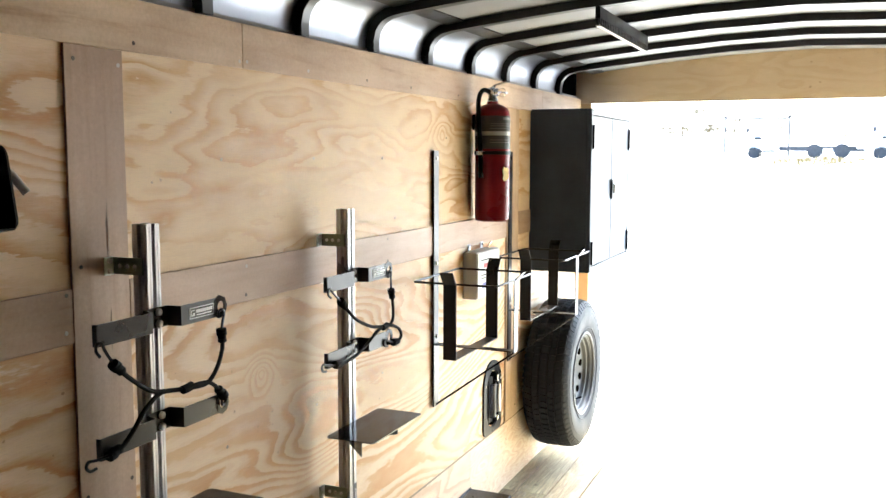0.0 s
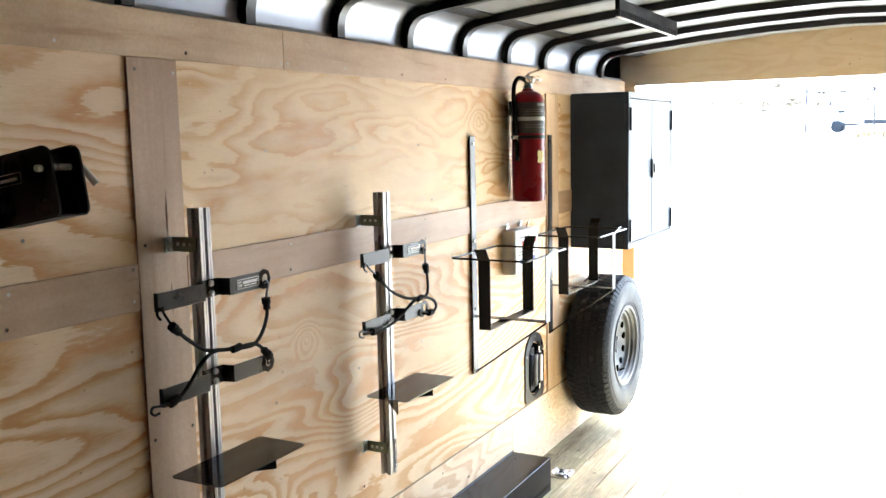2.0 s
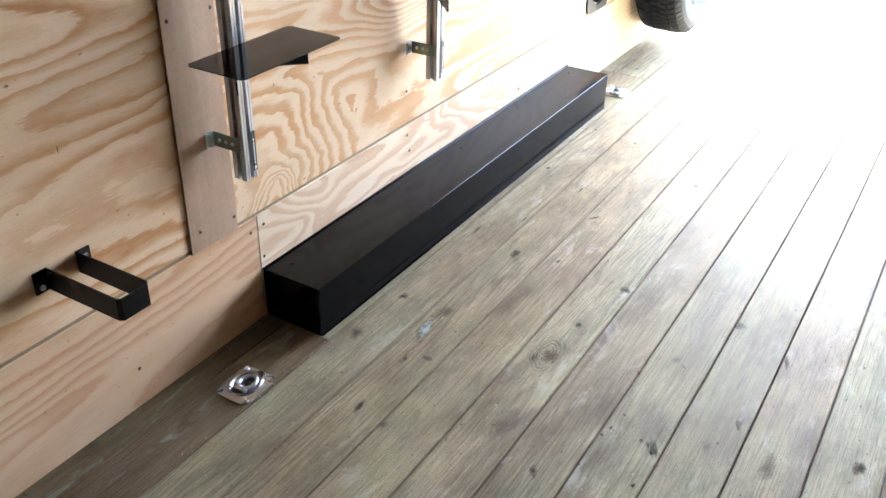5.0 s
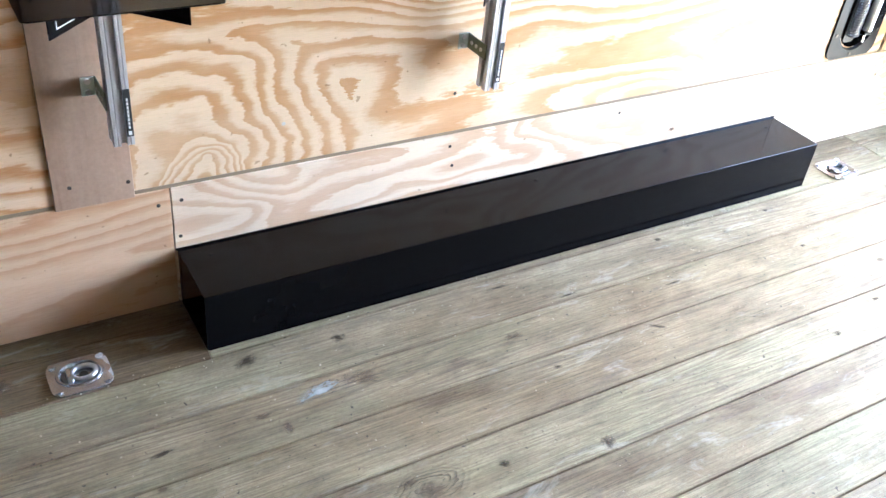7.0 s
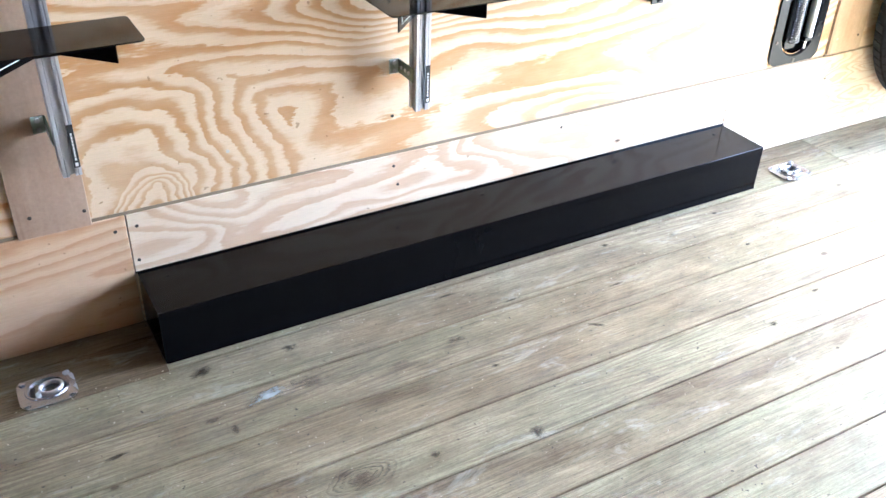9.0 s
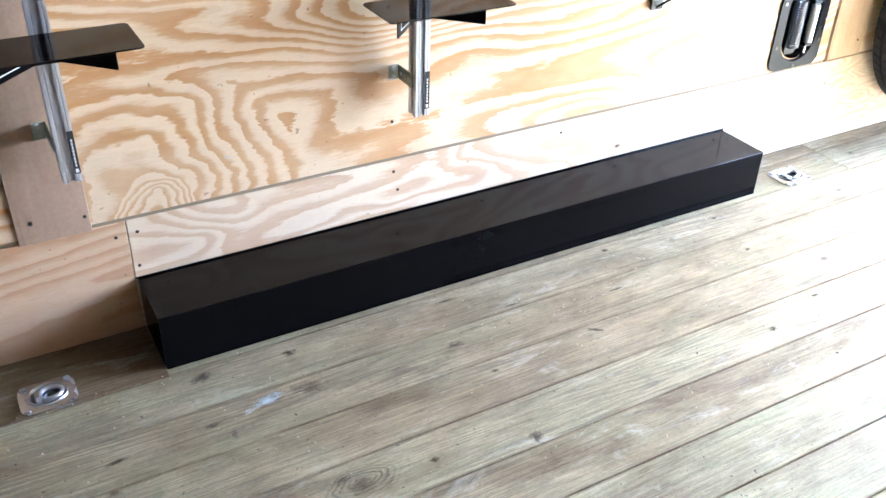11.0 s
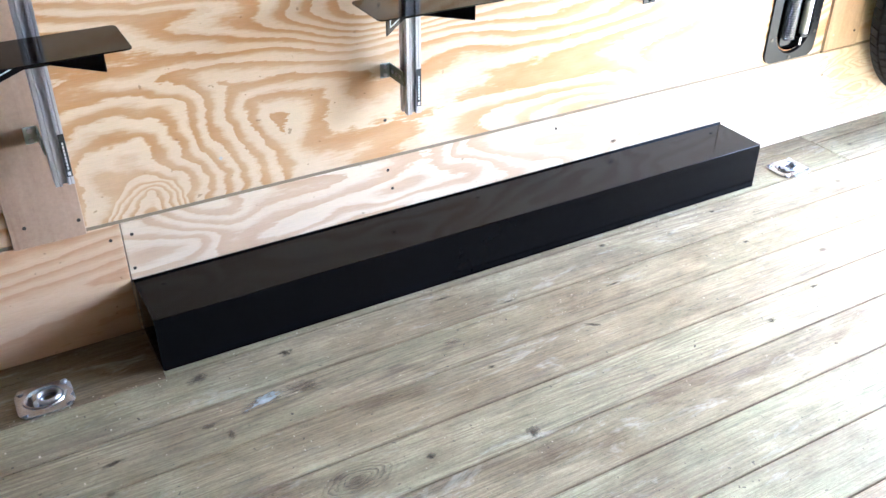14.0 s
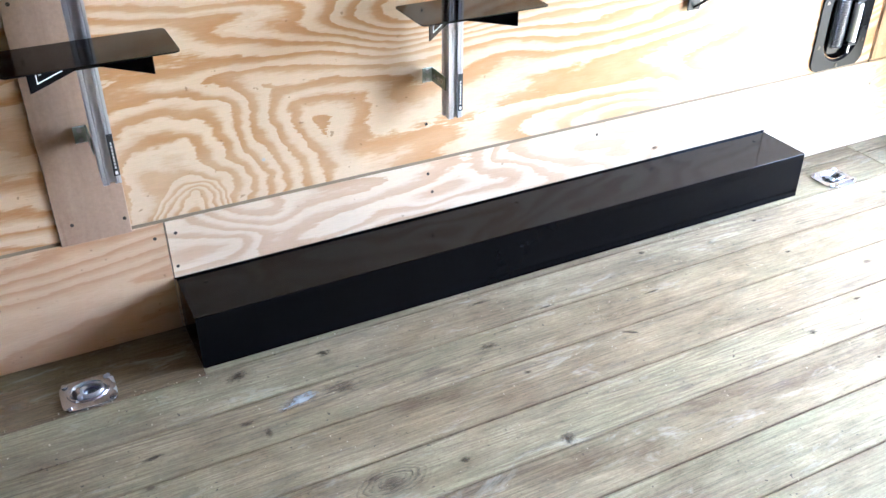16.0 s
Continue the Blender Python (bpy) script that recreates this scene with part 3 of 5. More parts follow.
# rear header and jambs round the opening
head = [(0.03, 1.80), (0.03, 1.976)] + inset(FULL, -0.008)[5:-5] + [(FAR - 0.03, 1.976), (FAR - 0.03, 1.80)]
header = bmesh.new()
prism(header, head, "x", REAR, REAR + 0.02)
wall_rear = setting("wall_rear", header, PLY_PLAIN, "plain pale plywood header over the open rear doorway", "wall")
JAMB = painted("orange_pine_jamb", (0.46, 0.32, 0.17), 0.5)
setting("jamb_left", slab(REAR, REAR + 0.045, -0.066, 0.012, 0.0, 1.80, bevel=0.003), JAMB, "orange pine jamb of the rear opening", "door jamb")
setting("jamb_right", slab(REAR, REAR + 0.045, FAR - 0.012, FAR + 0.066, 0.0, 1.80, bevel=0.003), JAMB, "orange pine jamb of the rear opening", "door jamb")

# plywood sheets, kick boards and trim boards of the racked wall
def sheet(name, x0, x1, z0, z1, mat, y0=0.0, y1=0.012, bevel=0.0012, label=""):
    cx, cz = (x0 + x1) / 2, (z0 + z1) / 2
    ob = part(name, slab(x0 - cx, x1 - cx, y0, y1, z0 - cz, z1 - cz, bevel=bevel), mat, wall_left, label)
    ob.location = (cx, 0, cz)
    return ob


for x0, x1, low, high in ((FRONT, -0.148, PLY_FRONT, PLY_FRONT), (-0.146, 2.262, PLY_LOWER, PLY_UPPER), (2.268, REAR - 0.001, PLY_REAR, PLY_REAR)):
    sheet("plywood_sheet", x0, x1, 0.309, 1.205, low)
    sheet("plywood_sheet", x0, x1, 1.207, 1.765, high)
for x0, x1, mat in ((FRONT, -0.0048, PLY_KICK_TAN_SHADED), (-0.003, 1.853, PLY_KICK), (1.8545, REAR - 0.001, PLY_KICK_LIT)):
    sheet("kick_board", x0, x1, 0.001, 0.300, mat, 0.0005, 0.012)
for x0, x1 in ((FRONT, 0.33), (0.332, 2.77), (2.772, REAR - 0.001)):
    sheet("trim_board", x0, x1, 1.719, 1.826, TRIM_TOP, -0.006, -0.0002, label="")
for x0, x1 in ((FRONT, -0.2285), (-0.0745, 2.262), (2.427, REAR - 0.001)):
    sheet("trim_board", x0, x1, 1.150, 1.256, TRIM, -0.006, -0.0002)
sheet("trim_board", -0.2275, -0.0755, 0.298, 1.718, TRIM_UP, -0.006, -0.0002)
sheet("trim_board", 2.268, 2.425, 0.310, 1.718, TRIM_UP_PALE, -0.006, -0.0002)

for x0, x1 in ((FRONT, 2.262), (2.268, REAR - 0.001)):
    sheet("seam_filler", x0, x1, 0.3002, 0.3088, SEAM, 0.0016, 0.0125, 0.0, "grey-brown filler in the seam")

# ---- floor ----
floor = setting("floor", slab(FRONT, REAR + 0.06, FAR, 0.012, -0.06, -0.026), STEEL_GAP, "steel floor frame under treated planks", "floor")

# ---- outside ----
def rise(x):
    """The yard climbs gently behind the trailer, and more steeply to a far slope."""
    def step(a, b):
        u = min(1, max(0, (x - a) / (b - a)))
        return u * u * (3 - 2 * u)
    return -0.50 + 1.85 * step(16, 58) + 11.0 * step(78, 210)


bm = bmesh.new()
xs = [-400, -60, -10, 5, 12, *range(16, 60, 3), 66, 72, *range(78, 216, 6), 300, 900]
rows = [[bm.verts.new((x, y, rise(x))) for y in (-600, -150, -40, 0, 40, 150, 600)] for x in xs]
for a, b in zip(rows, rows[1:]):
    for k in range(6):
        bm.faces.new((a[k], b[k], b[k + 1], a[k + 1]))
ground = setting("ground", bm, GRAVEL, "pale sunlit gravel yard rising to a far slope", "ground", True)


# ---- wheel box along the wall ----
def wheel_box():
    t = thing("wheel_box", (0.0, 0, 0), "long glossy black steel wheel box on the plank floor", "wheel box")
    part("cover", slab(0.0005, 1.8495, -0.1805, -0.0015, 0.0008, 0.1405), BLACK_SATIN, t, "black steel sides")
    part("top_plate", slab(0.0, 1.85, -0.181, -0.0015, 0.1405, 0.1432, bevel=0.0012, seg=1), BOX_TOP, t, "glossy folded top")
    part("foot_flange", slab(0.004, 1.848, -0.1835, -0.1808, 0.0006, 0.0022), BLACK_SATIN, t)
    for x, y in ((1.773, -0.045), (0.060, -0.045), (0.920, -0.045)):
        part("rivet", lathe(bmesh.new(), [(0.0048, 0.1431), (0.0044, 0.1446), (0.0020, 0.1454)], 12, "Z", (x, y, 0)), BOX_TOP, t, "", True)
    part("back_lip", slab(-0.004, 1.854, -0.0045, -0.0008, 0.1434, 0.147), BLACK_GLOSS, t)
    return t


wheel_box()


# ---- tie-down rings let into the floor ----
def tie_down(at, turn):
    t = thing("tie_down_ring", (*at, 0, 0, turn), "galvanised recessed tie-down ring in a square floor plate", "tie-down", "tie-down rings")
    bm = bmesh.new()
    # a pressed plate: rounded square edge, raised ring, shallow dish
    n = 48
    def edge(u, v, k):
        a = 2 * math.pi * k / n
        c, q = math.cos(a), math.sin(a)
        p = 5.0
        r = (abs(c / u) ** p + abs(q / v) ** p) ** (-1 / p)
        return r * c, r * q
    rows = []
    for u, v, z in ((0.057, 0.048, 0.0), (0.057, 0.048, 0.0034), (0.0545, 0.0455, 0.0044), (0.047, 0.038, 0.0046)):
        rows.append([bm.verts.new((*edge(u, v, k), z)) for k in range(n)])
    # an oval lip round a dish that is longer than wide
    for u, v, z in ((0.0440, 0.0345, 0.0058), (0.0425, 0.0332, 0.0088), (0.0405, 0.0315, 0.0094), (0.0385, 0.0296, 0.0084), (0.0355, 0.0268, 0.0036), (0.0310, 0.0226, 0.0014), (0.0200, 0.0140, 0.0010)):
        rows.append([bm.verts.new((u * math.cos(2 * math.pi * k / n), v * math.sin(2 * math.pi * k / n), z)) for k in range(n)])
    for a, b in zip(rows, rows[1:]):
        for k in range(n):
            bm.faces.new((a[k], a[(k + 1) % n], b[(k + 1) % n], b[k]))
    bm.faces.new(rows[-1])
    bmesh.ops.recalc_face_normals(bm, faces=bm.faces)
    part("plate", bm, GALVANISED, t, smooth=True)
    # dark block drawn for the shade between clamp and lip
    part("drain_slot", slab(-0.0325, -0.0250, -0.0170, 0.0170, 0.0010, 0.0040, bevel=0.001), DARK_INK, t, "dark block, shade beside the clamp")
    ring = [(0.0075 + 0.0225 * math.cos(a), 0.0180 * math.sin(a), 0.0068 + 0.0010 * math.cos(a)) for a in np.linspace(0, 2 * math.pi, 32, endpoint=False)]
    part("ring", tube(bmesh.new(), ring, 0.0046, 10, True), GALVANISED, t, "thick forged ring", smooth=True)
    # dark disc drawn for the shade deep inside the dish
    part("dish_hole", cyl(bmesh.new(), (0.007, 0.0, 0.0012), (0.007, 0.0, 0.0026), 0.0085, n=16), DARK_INK, t, "dark disc, shade inside the dish")
    part("ring_clamp", slab(-0.0235, -0.0130, -0.0185, 0.0185, 0.0015, 0.0102, bevel=0.0035, seg=3), GALVANISED, t, smooth=True)
    for sx in (-1, 1):
        for sy in (-1, 1):
            bm = lathe(bmesh.new(), [(0.0075, 0.004), (0.0070, 0.0072), (0.004, 0.0092)], 14)
            bmesh.ops.translate(bm, vec=(sx * 0.044, sy * 0.036, 0), verts=bm.verts)
            part("bolt", bm, GALVANISED, t, smooth=True)
    t.scale = (1.05, 1.07, 1.1)
    return t


tie_down((-0.252, -0.152, 0.0008), 0)
tie_down((2.036, -0.155, 0.0008), 0)


# ---- tool racks: slotted rail, two hooked arms with cords, a tray ----
def rail_profile():
    """A square extrusion with a slot in each side."""
    h, s, w, d = 0.0185, 0.0056, 0.0072, 0.0110
    lip = -h + 0.0028
    side = [(-h, -h), (-0.0130, -h), (-0.0122, -h + 0.0012), (-0.0104, -h + 0.0012), (-0.0096, -h), (-s, -h), (-s, lip), (-w, lip), (-w, -h + d), (w, -h + d), (w, lip), (s, lip), (s, -h), (0.0096, -h), (0.0104, -h + 0.0012), (0.0122, -h + 0.0012), (0.0130, -h)]
    out = []
    for q in range(4):
        c, k = round(math.cos(q * math.pi / 2)), round(math.sin(q * math.pi / 2))
        out += [(x * c - y * k, x * k + y * c) for x, y in side]
    return out


def bars(parent, name, mat, rows, y, thick=0.0012):
    """Flat printed strips on a face that looks to -y: rows of x0, x1, z0, z1."""
    bm = bmesh.new()
    for x0, x1, z0, z1 in rows:
        box(bm, x0, x1, y - thick, y, z0, z1)
    return part(name, bm, mat, parent)


def arm(t, z, label_plate, ry):
    """A strap hat-bent over the rail, its ends standing off the wall."""
    y0, y1 = -ry - 0.0035, -ry - 0.034
    line = [(-0.192, y1), (-0.050, y1), (-0.036, y0), (0.030, y0), (0.036, y1), (0.146, y1)]
    a = part("arm", strap(bmesh.new(), line, "z", z - 0.0205, z + 0.0205, 0.0035), BLACK, t, "black powder-coated steel strap arm")
    # the far end is an eye
    bm = bmesh.new()
    ring = []
    for b in np.linspace(0, 2 * math.pi, 24, endpoint=False):
        r = 0.0235 / math.cos((b % (math.pi / 4)) - math.pi / 8)  # eight-sided outside
        ring.append((r * math.cos(b) + 0.160, z + r * math.sin(b)))
    hole = [(0.0120 * math.cos(b) + 0.164, z + 0.0125 * math.sin(b)) for b in np.linspace(0, 2 * math.pi, 24, endpoint=False)]
    for w in (y1 - 0.00175, y1 + 0.00175):
        o = [bm.verts.new((x, w, zz)) for x, zz in ring]
        i = [bm.verts.new((x, w, zz)) for x, zz in hole]
        for k in range(24):
            bm.faces.new((o[k], o[(k + 1) % 24], i[(k + 1) % 24], i[k]))
    bm.verts.ensure_lookup_table()
    for k in range(24):
        j = (k + 1) % 24
        for base in (0, 24):
            bm.faces.new((bm.verts[base + k], bm.verts[base + j], bm.verts[48 + base + j], bm.verts[48 + base + k]))
    bmesh.ops.recalc_face_normals(bm, faces=bm.faces)
    part("eye", bm, BLACK_SATIN, a)
    part("hooked_end", slab(-0.1955, -0.192, y1 - 0.002, y1 + 0.010, z - 0.0205, z + 0.0205, bevel=0.001), BLACK, a)
    for dz in (-0.0115, 0.0115):
        part("washer", cyl(bmesh.new(), (0.0, y0 - 0.0012, z + dz), (0.0, y0 - 0.0032, z + dz), 0.0104, n=18), BLACK, a, "", True)
        bm = lathe(bmesh.new(), [(0.0080, -0.0034), (0.0080, -0.0060), (0.0066, -0.0094), (0.0030, -0.0108)], 16, "Y", (0, y0, z + dz))
        part("bolt", bm, BOLT, a, "plated button-head bolt, whitened for its highlight", True)
    if label_plate:
        yy = y1 - 0.0018
        plate = [(0.060, 0.138, z - 0.0115, z - 0.0100), (0.060, 0.138, z + 0.0100, z + 0.0115), (0.060, 0.0615, z - 0.0115, z + 0.0115), (0.1365, 0.138, z - 0.0115, z + 0.0115)]
        bars(a, "label_border", WHITE_INK, plate, yy)
        bars(a, "label_badge", WHITE_INK, [(0.0645, 0.0755, z - 0.0065, z - 0.0045), (0.0645, 0.0755, z + 0.0045, z + 0.0065), (0.0645, 0.0665, z - 0.0045, z + 0.0045), (0.070, 0.0755, z - 0.0045, z + 0.0005)], yy)
        bars(a, "label_print", WHITE_INK, [(0.080 + 0.0068 * k, 0.0852 + 0.0068 * k, z - 0.001, z + 0.006) for k in range(8)] + [(0.082, 0.130, z - 0.0062, z - 0.0040)], yy)
    return y1


def hook(bm, at, to, r=0.0031):
    """An open wire hook, its bend round at, its shank towards to."""
    a, b = Vector(at), Vector(to)
    way = (b - a).normalized()
    side = way.cross(Vector((0, 1, 0))).normalized()
    pts = [b, a + way * 0.012 + side * 0.004, a + side * 0.008 - way * 0.004, a - way * 0.011, a - side * 0.010 - way * 0.004, a - side * 0.011 + way * 0.010]
    return tube(bm, smooth_line(pts, 5), r, 7)


def bungee(parent, points, hooks):
    cord = part("bungee_cord", tube(bmesh.new(), smooth_line(points, 7), 0.0047, 8), RUBBER_CORD, parent, "black bungee cord with wire hooks", True)
    for at, end, nxt in hooks:
        part("cord_hook", hook(bmesh.new(), at, end), BLACK, cord, "", True)
        e, w = Vector(end), (Vector(nxt) - Vector(end)).normalized()
        bm = bmesh.new()
        for k in range(4):
            cyl(bm, e + w * (0.0075 * k - 0.006), e + w * (0.0075 * k + 0.0005), 0.0112 - 0.0010 * k + 0.0014 * (k % 2), n=10)
        part("cord_knot", bm, RUBBER_CORD, cord, "", True)
    return cord


def tool_rack(x, ztop, zb, ztray, zu, zl, cords, tie):
    ry = 0.0745  # the rail's axis stands this far off the wall
    t = thing("tool_rack", (x, 0, 0), "slotted aluminium rail with black arms, bungee cords and a tray", "tool rack", "tool racks")
    bm = prism(bmesh.new(), [(u, v - ry) for u, v in rail_profile()], "z", ztop - 0.906, ztop)
    part("rail", bm, ALU, t, "slotted aluminium extrusion")
    part("rail_sticker", slab(0.0060, 0.0182, -ry - 0.0195, -ry - 0.0186, ztop - 0.888, ztop - 0.794), DARK_INK, t, "small black sticker with white print")
    bars(t, "sticker_print", WHITE_INK, [(0.0105, 0.0137, ztop - 0.872 + 0.0078 * k, ztop - 0.8662 + 0.0078 * k) for k in range(8)] + [(0.0090, 0.0150, ztop - 0.885, ztop - 0.877)], -ry - 0.0196, 0.0004)
    for z in zb:
        b = part("wall_bracket", strap(bmesh.new(), [(-0.046, -0.0085), (-0.0225, -0.0085), (-0.0225, -ry - 0.010)], "z", z - 0.017, z + 0.017, 0.0030), ZINC_YELLOW, t, "greenish zinc-plated angle bracket")
        part("flange", slab(-0.0490, -0.0245, -0.0125, -0.0102, z - 0.0185, z + 0.0185, bevel=0.0009), ZINC_LIT, b, "flange face, zinc lightened for its gleam")
        for dz in (-0.0105, 0.0105):
            part("screw", cyl(bmesh.new(), (-0.037, -0.0125, z + dz), (-0.037, -0.0165, z + dz), 0.0054, n=10), BOLT, b, "", True)
        # white discs stand in for the bright wall seen through the holes
        for yy in (-0.028, -0.047, -0.066):
            part("hole_rim", cyl(bmesh.new(), (-0.0255, yy, z), (-0.0241, yy, z), 0.0048, n=10), WHITE_INK, b, "", True)
    y1 = arm(t, zu, True, ry + 0.0185)
    arm(t, zl, False, ry + 0.0185)
    yc = y1 - 0.012
    for line, (h0, h1) in cords:
        at = [(u, yc, w) for u, w in line]
        bungee(t, at, [((h0[0], yc + 0.004, h0[1]), at[0], at[1]), ((h1[0], yc + 0.006, h1[1]), at[-1], at[-2])])
    u, w = tie
    part("cord_tie", tube(bmesh.new(), [(u - 0.014, yc - 0.003, w - 0.001), (u, yc - 0.004, w), (u + 0.014, yc - 0.003, w + 0.002)], 0.0092, 9), RUBBER_CORD, t, "black cord tie", True)
    tray_y = -ry - 0.0195
    tray = part("tray", prism(bmesh.new(), round_rect(-0.155, 0.155, tray_y - 0.147, tray_y, 0.012), "z", ztray - 0.0028, ztray), BLACK_GLOSS, t, "thin glossy black steel tray plate")
    for sx in (-1, 1):
        # two braces that spread from the clamp to the front
        g = [(sx * 0.0225, tray_y - 0.001), (sx * 0.110, tray_y - 0.0880), (sx * 0.1121, tray_y - 0.0858), (sx * 0.0255, tray_y - 0.001)]
        plate = part("gusset", prism(bmesh.new(), g, "z", ztray - 0.058, ztray - 0.003), BLACK_SATIN, tray)
        if sx < 0:
            # a printed label on the brace, along its slant
            bm = bmesh.new()
            for u0, u1, w0, w1 in ((0.020, 0.105, 0.046, 0.0475), (0.020, 0.105, 0.012, 0.0135), (0.020, 0.0215, 0.012, 0.0475), (0.1035, 0.105, 0.012, 0.0475), (0.027, 0.044, 0.020, 0.040), (0.050, 0.097, 0.026, 0.038)):
                box(bm, u0, u1, -0.0008, 0.0004, w0, w1)
            label = part("brace_label", bm, WHITE_INK, plate, "white-printed label")
            label.matrix_basis = pose(-0.0225, tray_y - 0.001, ztray - 0.058, 0, 0, -135) @ pose(0, 0.0006, 0)
    part("clamp_plate", slab(-0.0225, 0.0225, tray_y - 0.003, tray_y + 0.0005, ztray - 0.058, ztray - 0.003), BLACK, tray)
    return t


tool_rack(-0.101, 1.374, (1.290, 0.555), 0.780, 1.186, 0.975, (
    ([(-0.165, 1.128), (-0.123, 1.092), (-0.069, 1.057), (-0.017, 1.046), (0.041, 1.037), (0.096, 1.034), (0.130, 1.057), (0.150, 1.093), (0.152, 1.118), (0.150, 1.135)], ((-0.194, 1.164), (0.160, 1.170))),
    ([(-0.182, 0.965), (-0.151, 0.973), (-0.120, 0.996), (-0.086, 1.028), (-0.043, 1.047), (0.021, 1.040), (0.097, 1.036), (0.133, 1.014), (0.150, 0.996)], ((-0.226, 0.959), (0.160, 0.980)))), (0.030, 1.040))
tool_rack(0.703, 1.361, (1.274, 0.544), 0.752, 1.173, 0.971, (
    ([(-0.140, 1.122), (-0.108, 1.096), (-0.052, 1.058), (0.031, 1.026), (0.101, 1.015), (0.149, 1.013), (0.168, 1.033), (0.165, 1.081), (0.156, 1.111)], ((-0.190, 1.154), (0.160, 1.160))),
    ([(-0.169, 0.958), (-0.132, 0.954), (-0.057, 0.962), (0.011, 0.984), (0.083, 1.011), (0.149, 1.009), (0.205, 0.990), (0.222, 0.966), (0.200, 0.953), (0.172, 0.954)], ((-0.225, 0.962), (0.132, 0.960)))), (0.108, 1.013))


# ---- jug racks of strap and wire ----
def jug_rack(x):
    t = thing("jug_rack", (x, 0, 0), "black steel strap rack with a wire hoop on the wall", "jug rack", "jug racks")
    back = part("back_bar", slab(-0.021, 0.021, -0.0125, -0.0068, 0.588, 1.528, bevel=0.001), BAR_STEEL, t, "flat black steel bar")
    for z in (1.500, 1.120, 0.850):
        part("bolt", cyl(bmesh.new(), (0.0, -0.0125, z), (0.0, -0.0165, z), 0.0072, n=6), SCREW, back)
    zr = 1.078
    hoop = [(-0.205, -0.016), (0.205, -0.016), (0.205, -0.318), (-0.205, -0.318)]
    pts = []
    for k, p in enumerate(hoop):
        a, b, c = Vector(hoop[k - 1]), Vector(p), Vector(hoop[(k + 1) % 4])
        p0, p1 = b + (a - b).normalized() * 0.018, b + (c - b).normalized() * 0.018
        for s in np.linspace(0, 1, 5):
            q = p0 * (1 - s) ** 2 + b * 2 * s * (1 - s) + p1 * s * s
            pts.append((q.x, q.y, zr))
    part("hoop", tube(bmesh.new(), pts, 0.0040, 8, True), BLACK, t, "bent black wire hoop", True)
    side = [(-0.238, 1.120), (-0.205, 1.075), (-0.205, 0.818), (0.205, 0.818), (0.205, 1.075), (0.238, 1.120)]
    part("side_strap", strap(bmesh.new(), side, "y", -0.176, -0.128, 0.003), BLACK, t, "flat strap bent into a flared cradle")
    front = [(-0.013, 0.8215), (-0.318, 0.8215), (-0.318, 1.074), (-0.346, 1.104)]
    part("front_strap", strap(bmesh.new(), front, "x", -0.020, 0.020, 0.003), BLACK, t, "flat strap bent up in front")
    part("brace_rod", tube(bmesh.new(), [(0.0, -0.010, 0.594), (0.0, -0.314, 0.8165)], 0.0036, 8), BLACK, t, "", True)
    return t


jug_rack(1.480)
jug_rack(2.300)


# ---- grey switch box on the wall ----
def switch_box():
    t = thing("switch_box", (1.892, 0, 0.945), "light grey metal box with printed labels, screwed to the wall", "switch box")
    part("casing", slab(-0.127, 0.127, -0.058, -0.0005, 0.0, 0.186, bevel=0.004, seg=2), LIGHT_GREY, t, smooth=True)
    part("lid", slab(-0.123, 0.123, -0.063, -0.0582, 0.004, 0.182, bevel=0.002), PALE_LABEL, t)
    bars(t, "print", RED_INK, [(-0.06, 0.10, 0.120, 0.138)], -0.0632)
    bars(t, "print", BLUE_INK, [(-0.08, 0.09, 0.040, 0.062)], -0.0632)
    bars(t, "print", DARK_INK, [(-0.09, 0.06, 0.090, 0.096), (-0.09, 0.09, 0.078, 0.083), (-0.09, 0.02, 0.150, 0.155)], -0.0632)
    for x in (-0.080, 0.060):
        tab = part("mounting_ear", slab(x - 0.014, x + 0.014, -0.008, -0.0062, 0.170, 0.214, bevel=0.0006), ZINC, t)
        part("screw", cyl(bmesh.new(), (x, -0.008, 0.203), (x, -0.012, 0.203), 0.006, n=8), CHROME, tab)
    part("toggle", tube(bmesh.new(), [(0.06, -0.035, 0.186), (0.06, -0.035, 0.197), (0.068, -0.046, 0.215)], 0.0045, 8), CHROME, t, "", True)


switch_box()


